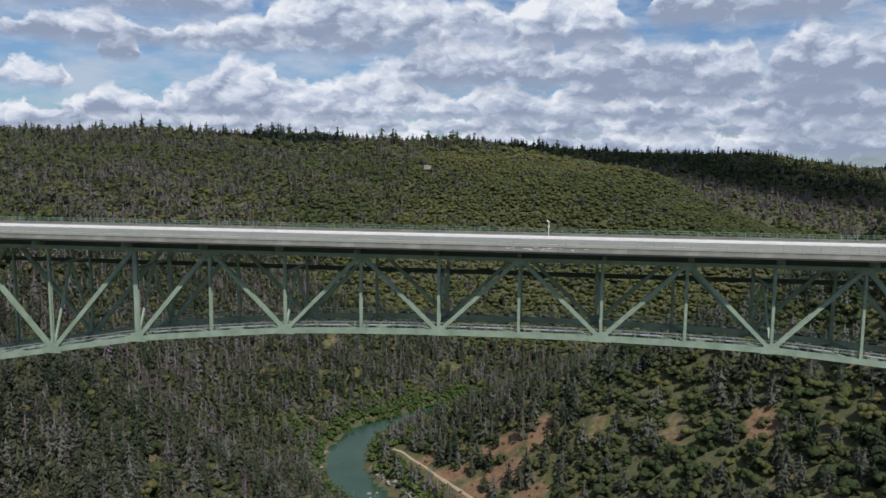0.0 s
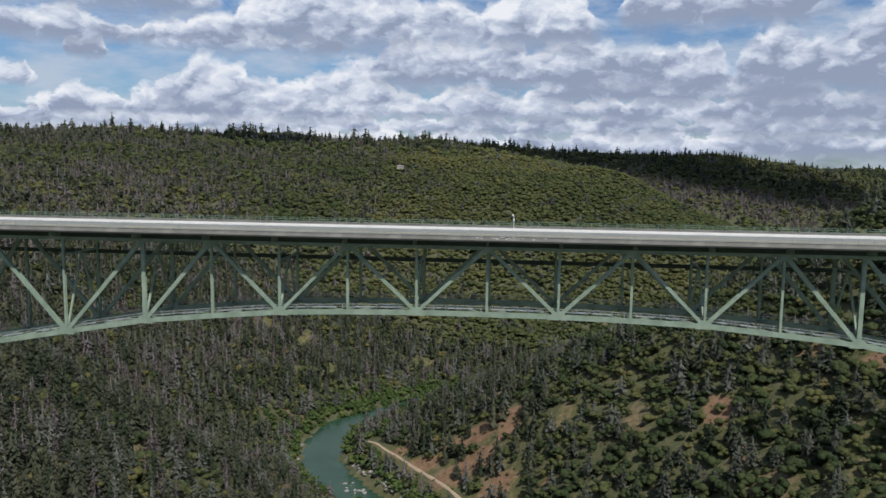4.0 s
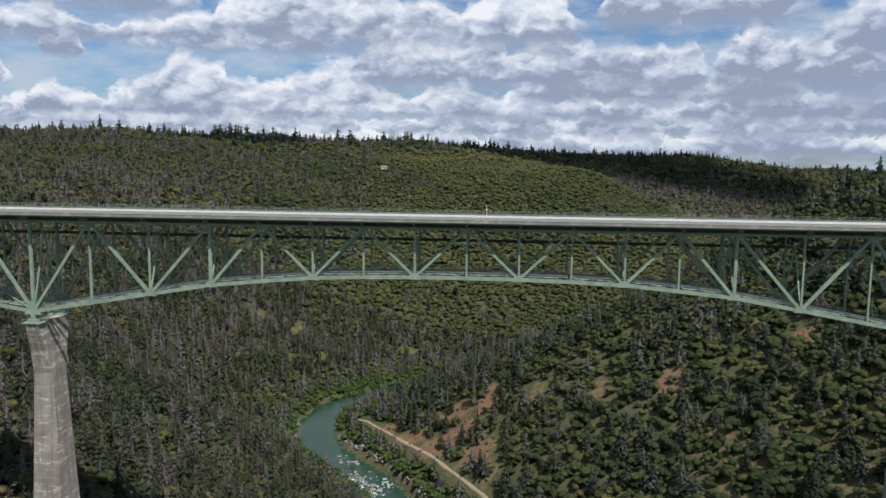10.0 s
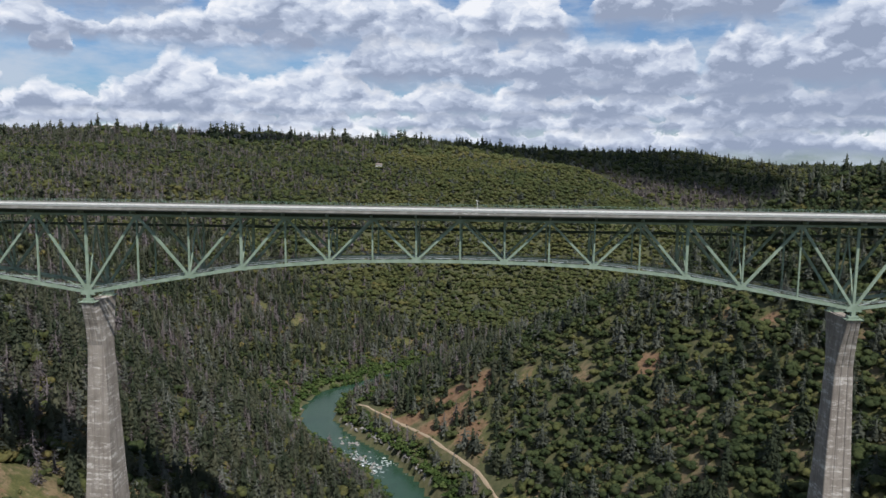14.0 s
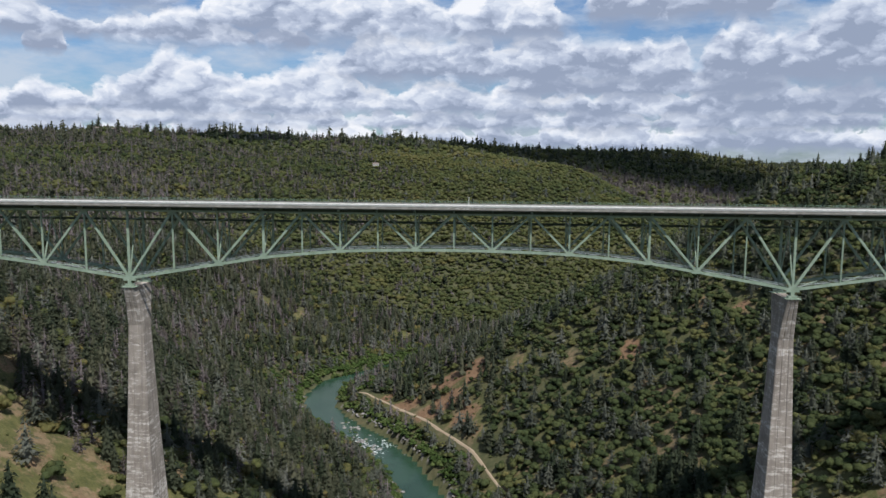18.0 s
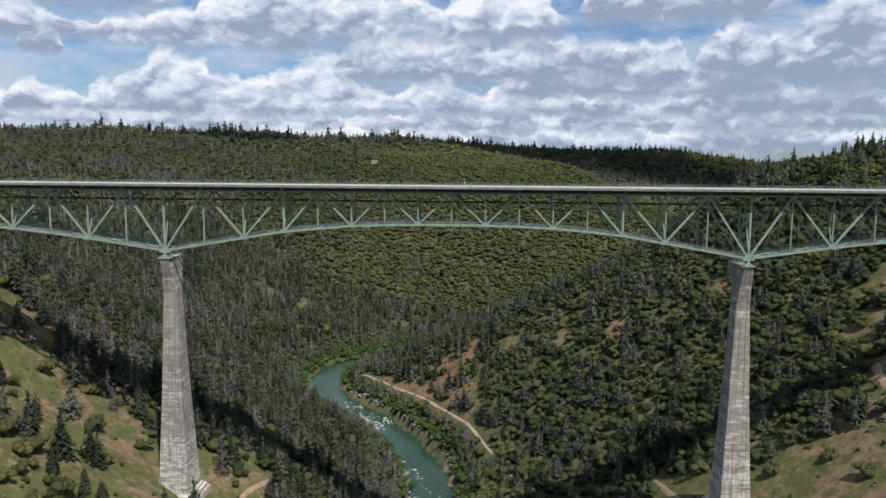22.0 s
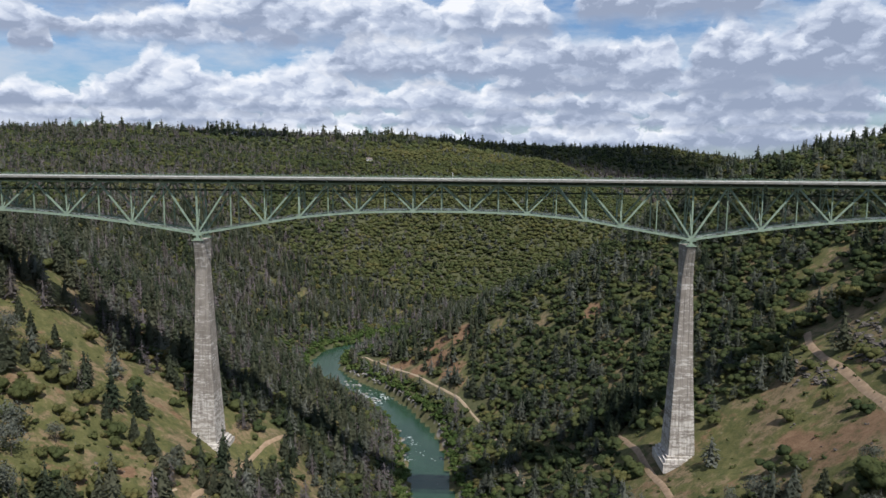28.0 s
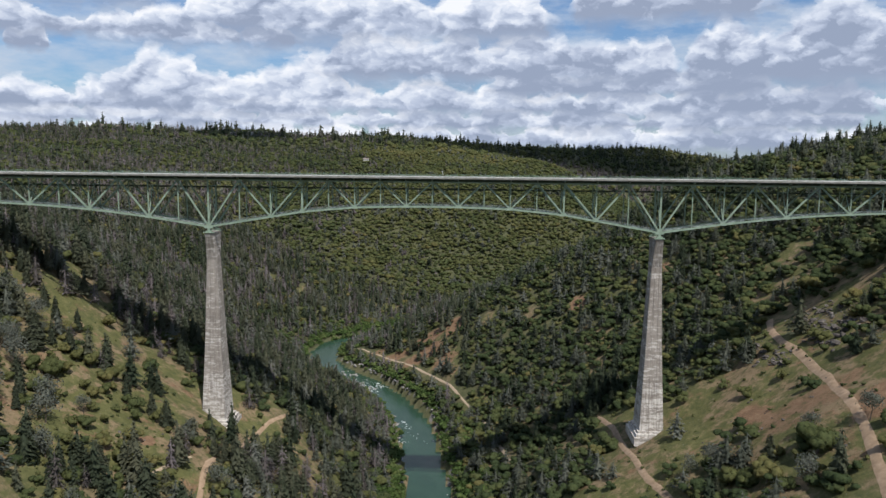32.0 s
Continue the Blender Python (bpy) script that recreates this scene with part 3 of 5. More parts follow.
def truss(y, mat):
    for (xa, za, ka), (xb, zb, kb) in zip(nodes, nodes[1:]):
        part("bottom_chord", prism(bmesh.new(), (xa, y, za), (xb, y, zb), h_section(1.05, 0.8), (0, 1, 0)), mat, bridge)
        part("top_chord", prism(bmesh.new(), (xa, y, TOP), (xb, y, TOP), h_section(1.0, 0.8), (0, 1, 0)), mat, bridge)
        if ka in LOW_JOINTS:
            lo, hi = (xa, za), (xb, TOP)
        elif kb in LOW_JOINTS:
            lo, hi = (xb, zb), (xa, TOP)
        else:
            lo, hi = ((xa, za), (xb, TOP)) if ka == 3 else ((xb, zb), (xa, TOP))
        wide = 0.86 if abs(lo[0]) > 70 else 0.7
        part("diagonal", prism(bmesh.new(), (lo[0], y, lo[1]), (hi[0], y, hi[1]), h_section(wide, 0.7), (0, 1, 0)), mat, bridge)
    for x, z, k in nodes:
        w = 0.9 if k in (0, 3, 13, 16) else 0.52
        part("vertical", prism(bmesh.new(), (x, y, z), (x, y, TOP), h_section(w, 0.62), (0, 1, 0)), mat, bridge)
        low = k in LOW_JOINTS or k in (3, 13)
        gusset(x, z if low else TOP, y, low, k in (0, 16))
        if k in (0, 16):
            # pier joint: thick hub, bearing shoe and sole plates
            bm = bmesh.new()
            box(bm, x - 2.6, x + 2.6, y - 0.55, y + 0.55, z - 0.9, z - 0.35)
            box(bm, x - 0.7, x + 0.7, y - 0.6, y + 0.6, z - 2.3, z - 0.9)
            box(bm, x - 1.7, x + 1.7, y - 0.95, y + 0.95, z - 3.3, z - 2.3)
            part("bearing_shoe", bm, M_GREEN, bridge)
            bm = bmesh.new()
            box(bm, x - 2.9, x + 2.9, y - 1.9, y + 1.5, z - 3.55, z - 3.3)
            for px in (-2.8, -0.95, 0.9, 2.75):
                box(bm, x + px, x + px + 0.06, y - 1.85, y - 1.79, z - 3.3, z - 2.2)
            box(bm, x - 2.8, x + 2.8, y - 1.85, y - 1.79, z - 2.25, z - 2.18)
            box(bm, x - 2.8, x + 2.8, y - 1.85, y - 1.79, z - 2.75, z - 2.69)
            part("bearing_platform", bm, M_GREEN, bridge)


truss(NEAR_Y, M_GREEN)
truss(FAR_Y, M_GREEN)

# Cross frames, lateral bracing and catwalks between the trusses
for x, z, k in nodes:
    bm = bmesh.new()
    prism(bm, (x, 0, TOP + 0.6), (x, 14, TOP + 0.6), h_section(1.6, 0.5), (1, 0, 0))
    prism(bm, (x, -4.6, TOP + 1.2), (x, 0, TOP + 0.8), h_section(0.9, 0.4), (1, 0, 0))
    prism(bm, (x, 14, TOP + 0.8), (x, 18.6, TOP + 1.2), h_section(0.9, 0.4), (1, 0, 0))
    part("floor_beam", bm, M_GREEN, bridge)
    part("bottom_strut", prism(bmesh.new(), (x, 0.4, z + 0.1), (x, 13.6, z + 0.1), h_section(0.6, 0.5), (1, 0, 0)), M_GREEN, bridge)
    if k in LOW_JOINTS or k in (3, 13):
        bm = bmesh.new()
        bar(bm, (x, 0.3, z + 0.4), (x, 7, TOP - 4), 0.4, 0.4, (1, 0, 0))
        bar(bm, (x, 13.7, z + 0.4), (x, 7, TOP - 4), 0.4, 0.4, (1, 0, 0))
        bar(bm, (x, 0.3, TOP - 4), (x, 13.7, TOP - 4), 0.45, 0.45, (1, 0, 0))
        part("sway_brace", bm, M_GREEN, bridge)
for (xa, za, ka), (xb, zb, kb) in zip(nodes, nodes[1:]):
    bm = bmesh.new()
    bar(bm, (xa, 0.4, za), (xb, 13.6, zb), 0.42)
    bar(bm, (xa, 13.6, za), (xb, 0.4, zb), 0.42)
    part("lateral_brace", bm, M_GREEN, bridge)
    part("far_strut", prism(bmesh.new(), (xa, 14, 209.6), (xb, 14, 209.6), h_section(0.9, 0.4), (0, 1, 0)), M_GREEN_SHADED, bridge)
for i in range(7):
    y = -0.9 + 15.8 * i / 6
    part("stringer", prism(bmesh.new(), (nodes[0][0], y, 215.25), (nodes[-1][0], y, 215.25), h_section(1.1, 0.4), (0, 1, 0)), M_GREEN_SHADED, bridge)


def catwalk(y, mat):
    """A narrow walkway with rails along a bottom chord."""
    for (xa, za, ka), (xb, zb, kb) in zip(nodes, nodes[1:]):
        bm = bmesh.new()
        n = max(4, int((xb - xa) / 2.4))
        for i in range(n):
            u = (i + 0.5) / n
            x, z = xa + (xb - xa) * u, za + (zb - za) * u + 0.62
            for o in (-0.38, 0.38):
                bar(bm, (x, y + o, z), (x, y + o, z + 1.05), 0.07)
        for o in (-0.38, 0.38):
            for h in (1.15, 1.68):
                bar(bm, (xa, y + o, za + h), (xb, y + o, zb + h), 0.06)
        part("catwalk_rail", bm, mat, bridge)


catwalk(0.15, M_RAIL)
catwalk(13.85, M_BARE_STEEL)
# light grating on the lower laterals
rg = random.Random(5)
for (xa, za, ka), (xb, zb, kb) in zip(nodes, nodes[1:]):
    for u in (0.22, 0.62):
        x, z = xa + (xb - xa) * u, za + (zb - za) * u + 0.75
        L = 1.6 + rg.random() * 1.2
        s = (zb - za) / (xb - xa)
        part("grating", bar(bmesh.new(), (x - L, 1.6, z - s * L), (x + L, 1.6, z + s * L), 0.08, 1.1), M_RAIL, bridge, "pale galvanised steel grating")

# Deck
X0, X1 = -335.0, 335.0
DECK_Y0, DECK_Y1 = -5.5, 19.5
deck = part("deck_slab", box(bmesh.new(), X0, X1, DECK_Y0 + 0.32, DECK_Y1 - 0.32, 216.1, 216.4), M_DECK, bridge)
part("roadway", box(bmesh.new(), X0, X1, -3.1, 17.1, 216.404, 216.48), M_ROAD, deck, "worn pale concrete roadway")
part("sidewalk", box(bmesh.new(), X0, X1, DECK_Y0 + 0.34, -3.3, 216.404, 216.62), M_DECK, deck)
part("sidewalk", box(bmesh.new(), X0, X1, 17.3, DECK_Y1 - 0.34, 216.404, 216.62), M_DECK, deck)
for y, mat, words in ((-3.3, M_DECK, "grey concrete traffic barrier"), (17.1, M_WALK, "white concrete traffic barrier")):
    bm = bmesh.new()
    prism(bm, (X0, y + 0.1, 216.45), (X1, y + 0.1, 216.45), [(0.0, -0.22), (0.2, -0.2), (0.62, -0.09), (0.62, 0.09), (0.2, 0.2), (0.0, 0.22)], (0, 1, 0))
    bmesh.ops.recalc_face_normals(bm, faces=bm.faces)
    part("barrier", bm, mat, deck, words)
for y in (6.85, 7.15):
    part("centre_line", box(bmesh.new(), X0, X1, y - 0.06, y + 0.06, 216.484, 216.488), M_PAINT_Y, deck)
for y in (-2.6, 16.6):
    part("edge_line", box(bmesh.new(), X0, X1, y - 0.06, y + 0.06, 216.484, 216.488), M_PAINT_W, deck)
# fascia panels on both edges, butted with open joints
step = 12.2
for y0, y1 in ((DECK_Y0, DECK_Y0 + 0.32), (DECK_Y1 - 0.32, DECK_Y1)):
    me = None
    for i in range(55):
        xa = X0 + i * step
        if me is None:
            bm = bmesh.new()
            box(bm, 0.02, step - 0.02, y0, y1, 216.5, 217.3)
            box(bm, 0.02, step - 0.02, y0 - 0.06, y1 + 0.06, 217.3, 217.42)
            box(bm, 0.02, step - 0.02, y0 - 0.10, y0 - 0.004, 216.46, 216.74)
            ob = part("fascia_panel", bm, M_DECK, deck)
            me = ob.data
        else:
            ob = new("fascia_panel", me)
            ob.parent = deck
        ob.location = (xa, 0, 0)
# railing posts, rails and wires on both edges
for y in (DECK_Y0 + 0.18, DECK_Y1 - 0.18):
    for i in range(220):
        xa = X0 + 1.5 + i * 3.05
        if i == 0:
            first = part("railing_post", bar(bmesh.new(), (0, y, 217.42), (0, y, 218.45), 0.07, 0.07, (0, 1, 0)), M_FENCE, deck)
            ob = first
        else:
            ob = new("railing_post", first.data)
            ob.parent = deck
        ob.location = (xa, 0, 0)
    for z in (217.55, 218.0, 218.43):
        part("railing_rail", bar(bmesh.new(), (X0, y, z), (X1, y, z), 0.045, 0.045), M_FENCE, deck)
    xs = np.arange(X0, X1, 0.45)
    v, f = [], []
    for x in xs:
        n = len(v)
        v += [(x, y, 217.44), (x + 0.01, y + 0.018, 217.44), (x + 0.02, y, 217.44), (x, y, 218.42), (x + 0.01, y + 0.018, 218.42), (x + 0.02, y, 218.42)]
        f += [(n, n + 1, n + 4, n + 3), (n + 1, n + 2, n + 5, n + 4), (n + 2, n, n + 3, n + 5)]
    me = bpy.data.meshes.new("railing_mesh")
    me.from_pydata(v, [], f)
    me.materials.append(M_FENCE)
    ob = tagged(new("railing_mesh", me), "thin green upright railing wires", kind="stuff")
    ob.parent = deck
# thin pale patches on the outer face
rg = random.Random(11)
for k in range(16):
    x = 5.0 + rg.gauss(-2.0, 3.4)
    z = 216.82 + rg.random() * 0.4
    w, h = 0.25 + rg.random() * 0.9, 0.06 + rg.random() * 0.12
    part("pale_patch", box(bmesh.new(), x - w / 2, x + w / 2, DECK_Y0 - 0.012, DECK_Y0 - 0.004, z - h / 2, z + h / 2), M_WALK, deck, "thin pale patch")

# small instrument mast by the far fence
mast = tagged(empty("instrument_mast", (5.3, 19.0, 216.62)), "slim white weather mast standing on the bridge walkway", "mast")
part("pole", bar(bmesh.new(), (5.3, 19.0, 216.62), (5.3, 19.0, 219.9), 0.12, 0.12), M_PAINT_W, mast)
bm = bmesh.new()
bar(bm, (5.0, 19.0, 219.9), (5.6, 19.0, 219.9), 0.07, 0.07)
box(bm, 5.16, 5.44, 18.85, 19.15, 218.6, 219.0)
part("sensor_box", bm, M_PAINT_W, mast)
bm = bmesh.new()
box(bm, 4.9, 5.15, 18.9, 19.1, 219.9, 220.2)
part("sensor_head", bm, M_PAINT_W, mast)

# Piers: tapered shafts in poured lifts, flared under the bearings, on stepped plinths
PIER_X = [(64.0, 7.25, 9.0), (84.0, 6.45, 7.6), (101.0, 5.6, 6.6), (119.0, 4.75, 5.7), (136.0, 4.2, 4.9), (152.0, 3.6, 4.3), (166.0, 3.05, 4.0), (175.0, 2.6, 6.0), (183.0, 2.2, 8.6)]


def pier_half(z):
    zs = [p[0] for p in PIER_X]
    return float(np.interp(z, zs, [p[1] for p in PIER_X])), float(np.interp(z, zs, [p[2] for p in PIER_X]))


def pier(cx, foot):
    pr = part("pier", pier_lift(cx, foot, foot + 3.9), M_PIER, bridge, "tall tapered board-formed concrete pier with white bloom")
    z = foot + 3.95
    while z < 183.0:
        top = min(z + 3.9, 183.2)
        part("pier_lift", pier_lift(cx, z, top), M_PIER, pr)
        z = top + 0.05
    for z0, z1, hx, hy in ((foot - 7.0, foot - 2.0, 10.6, 12.6), (foot - 2.0, foot - 0.1, 9.4, 11.2), (foot - 0.1, foot + 1.3, 8.2, 9.9)):
        bm = box(bmesh.new(), cx - hx, cx + hx, 7 - hy, 7 + hy, z0, z1)
        part("plinth_step", bm, M_PIER, pr)


def pier_lift(cx, z0, z1):
    """One lift: a shaft with two shallow grooves down each broad face and chamfered corners."""
    bm = bmesh.new()
    rings = []
    for z in (z0, z1):
        hx, hy = pier_half(z)
        c, g = 0.25, 0.16
        front = [(-hx + c, -hy), (-hx * 0.36 - 0.3, -hy), (-hx * 0.36 - 0.15, -hy + g), (-hx * 0.36 + 0.15, -hy + g), (-hx * 0.36 + 0.3, -hy), (hx * 0.36 - 0.3, -hy), (hx * 0.36 - 0.15, -hy + g), (hx * 0.36 + 0.15, -hy + g), (hx * 0.36 + 0.3, -hy), (hx - c, -hy)]
        side = [(hx, -hy + c), (hx, hy - c)]
        ring = front + side + [(-p, -q) for p, q in front] + [(-p, -q) for p, q in side]
        rings.append([bm.verts.new((cx + p, 7 + q, z)) for p, q in ring])
    n = len(rings[0])
    for i in range(n):
        bm.faces.new((rings[0][i], rings[0][(i + 1) % n], rings[1][(i + 1) % n], rings[1][i]))
    bm.faces.new(rings[1])
    bm.faces.new(rings[0][::-1])
    return bm


pier(-P_X, 68.0)
pier(P_X, 67.5)

# Ground: one sheet, fine near the bridge, wider towards the horizon


def mesh_from(name, verts, tris, mat, attrs=None):
    me = bpy.data.meshes.new(name)
    verts, tris = np.asarray(verts, np.float32), np.asarray(tris, np.int32)
    k = tris.shape[1]
    me.vertices.add(len(verts))
    me.vertices.foreach_set("co", verts.ravel())
    me.loops.add(tris.size)
    me.loops.foreach_set("vertex_index", tris.ravel())
    me.polygons.add(len(tris))
    me.polygons.foreach_set("loop_start", np.arange(0, tris.size, k, dtype=np.int32))
    me.update(calc_edges=True)
    for key, val in (attrs or {}).items():
        a = me.attributes.new(key, "FLOAT", "POINT")
        a.data.foreach_set("value", np.asarray(val, np.float32))
    me.materials.append(mat)
    return me


def lines(lo, hi, a, b, fine, grow):
    """Grid lines from lo to hi, evenly spaced between a and b, widening outside."""
    out = list(np.arange(a, b + 0.1, fine))
    s, x = fine, b
    while x < hi:
        s *= grow
        x += s
        out.append(x)
    s, x = fine, a
    while x > lo:
        s *= grow
        x -= s
        out.insert(0, x)
    return np.array(out)


# Open ground: x, y, half-sizes along x and y, bareness of soil, grassiness
OPEN = [(-168, -72, 56, 36, 0.1), (-205, -110, 40, 40, 0.05), (-128, 14, 48, 30, 0.1), (-185, 24, 55, 18, 0.15), (-208, -8, 40, 26, 0.12), (-240, 58, 24, 12, 0.0), (-150, -36, 30, 18, 0.05), (-141, -74, 4, 6, 1.6), (-168, -85, 14, 10, 0.1), (-128, -92, 9, 12, 0.1), (178, -25, 58, 48, 0.2), (188, -72, 26, 22, 0.6), (172, -45, 9, 12, 0.9), (205, -112, 18, 16, 0.9), (200, -90, 55, 50, 0.3), (125, -40, 40, 40, 0.12), (228, 30, 36, 22, 0.25), (245, 110, 26, 16, 0.05), (262, 150, 18, 10, 0.35), (122, 45, 26, 20, 0.0)]
BARE = [(-80, 408, 17, 12, 0.8), (-52, 380, 20, 15, 0.85), (-26, 352, 22, 17, 0.85), (-4, 318, 16, 18, 0.75), (-18, 385, 24, 14, 0.9), (8, 290, 9, 16, 0.5), (8, 372, 10, 14, 0.9), (21, 465, 8, 14, 0.9), (0, 448, 22, 8, 0.8), (-32, 460, 9, 9, 0.6), (128, 284, 8, 15, 0.9), (83, 305, 7, 16, 0.3), (30, 296, 8, 8, 0.8), (44, 347, 7, 10, 0.5), (135, 440, 22, 7, 0.15), (150, 455, 14, 7, 0.1), (201, 258, 9, 9, 0.7), (181, 288, 8, 9, 0.6), (132, 241, 8, 9, 0.7), (-90, 706, 26, 16, 0.15), (-271, 646, 14, 8, 0.0), (-222, 650, 8, 20, 0.1), (-182, 610, 8, 16, 0.3), (-188, 492, 12, 7, 0.1), (153, 853, 26, 10, 0.1)]


def openness(x, y):
    """How open the ground is, 0 to 1, and how bare."""
    o, s = np.zeros(np.shape(x)), np.zeros(np.shape(x))
    w = 0.33 * vnoise(x, y, 14, 11) + 0.2 * vnoise(x, y, 6, 12)
    for cx, cy, rx, ry, soil in OPEN + [(a, b, c * 0.92, d * 0.92, e) for a, b, c, d, e in BARE]:
        v = np.clip(1.5 - np.hypot((x - cx) / rx, (y - cy) / ry) + w, 0, 1)
        o = np.maximum(o, v)
        s = np.maximum(s, v * soil)
    return o, s


def bank(y):
    """Half the river's width."""
    return np.interp(y, [0, 430, 480, 540], [18, 18, 17, 8])


gx, gy = lines(-2600, 2600, -300, 330, 5.0, 1.07), lines(-1500, 4300, -180, 720, 5.0, 1.06)
GX, GY = np.meshgrid(gx, gy)
px, py = GX.ravel(), GY.ravel()
pz = height(px, py)
op, soil = openness(px, py)
gap = river_gap(px, py)
rockiness = (py < 470) * np.clip(1.1 - np.abs(gap - 1 - bank(py)) / 3.0, 0, 1) * (0.7 + 0.4 * vnoise(px, py, 16, 21))
i = np.arange(len(px)).reshape(GX.shape)
quads = np.stack([i[:-1, :-1], i[:-1, 1:], i[1:, 1:], i[1:, :-1]], -1).reshape(-1, 4)
me = mesh_from("ground", np.stack([px, py, pz], -1), quads, M_GROUND, {"litter": np.clip(1 - op * 1.3, 0, 1) * np.where(py > 480, 1.0, np.where(py < 230, 0.3, np.where(px > -20, 0.85, 0.85))), "soil": soil, "rock": rockiness})
me.polygons.foreach_set("use_smooth", np.ones(len(quads), bool))
tagged(new("ground", me), "steep canyon hillsides of grass, soil and leaf litter", kind="structure")

# River
rows_v, foam = [], []
rp = np.array(dense(RIVER, 6))
tan = np.gradient(rp, axis=0)
tan /= np.linalg.norm(tan, axis=1)[:, None]
nor = np.stack([-tan[:, 1], tan[:, 0]], -1)
W_N = 13
along = np.r_[0, np.cumsum(np.linalg.norm(np.diff(rp, axis=0), axis=1))]
for k in range(W_N):
    off = (k / (W_N - 1) - 0.5) * 2 * bank(rp[:, 1])[:, None]
    q = rp + nor * off
    off = float(off[0, 0])
    rows_v.append(np.c_[q, np.full(len(q), WATER)])
    y = q[:, 1]
    rapid = 0.62 * np.exp(-((y - 335) / 40) ** 2) * (1 + 0.5 * (off > 3)) + 0.75 * np.exp(-((y - 178) / 9) ** 2) + 0.6 * np.exp(-((y - 128) / 12) ** 2) + 0.5 * np.exp(-((y - 225) / 10) ** 2) * (off > 4)
    rapid = rapid + (y < 345) * (y > -20) * np.clip(0.42 + 0.5 * vnoise(q[:, 0], q[:, 1], 22, 61) + 0.35 * vnoise(q[:, 0], q[:, 1], 8, 62), 0, 1) * (0.9 if off > -2 else 0.6)
    foam.append(np.clip(rapid, 0, 1) * (0.95 if abs(off) < 15 else 0.7))
n = len(rp)
v = np.concatenate(rows_v)
idx = np.arange(W_N * n).reshape(W_N, n)
quads = np.stack([idx[:-1, :-1], idx[1:, :-1], idx[1:, 1:], idx[:-1, 1:]], -1).reshape(-1, 4)
river_me = mesh_from("river", v, quads, M_WATER, {"foam": np.concatenate(foam)})
tagged(new("river", river_me), "green river with white rapids in the canyon bottom", kind="structure")


def ribbon(name, line, width, mat, label, lift=0.25):
    p = np.array(dense([(float(a), float(b)) for a, b in line], 3.0))
    for _ in range(6):
        p[1:-1] = (p[:-2] + 2 * p[1:-1] + p[2:]) / 4
    d = np.gradient(p, axis=0)
    d /= np.linalg.norm(d, axis=1)[:, None]
    nn = np.stack([-d[:, 1], d[:, 0]], -1)
    vs = []
    wob = 1 + (0.5 * vnoise(p[:, 0], p[:, 1], 14, 31) + 0.7 * vnoise(p[:, 0], p[:, 1], 5, 32)) / width
    for k in range(5):
        q = p + nn * ((k / 4 - 0.5) * width * wob)[:, None]
        z = height(q[:, 0], q[:, 1]) + (lift if 0 < k < 4 else -0.25)
        vs.append(np.c_[q, z])
    n = len(p)
    idx = np.arange(5 * n).reshape(5, n)
    quads = np.stack([idx[:-1, :-1], idx[1:, :-1], idx[1:, 1:], idx[:-1, 1:]], -1).reshape(-1, 4)[:, ::-1]
    me = mesh_from(name, np.concatenate(vs), quads, mat)
    return tagged(new(name, me), label, kind="structure")

# Plants: unit-height crowns of many small leaf clumps


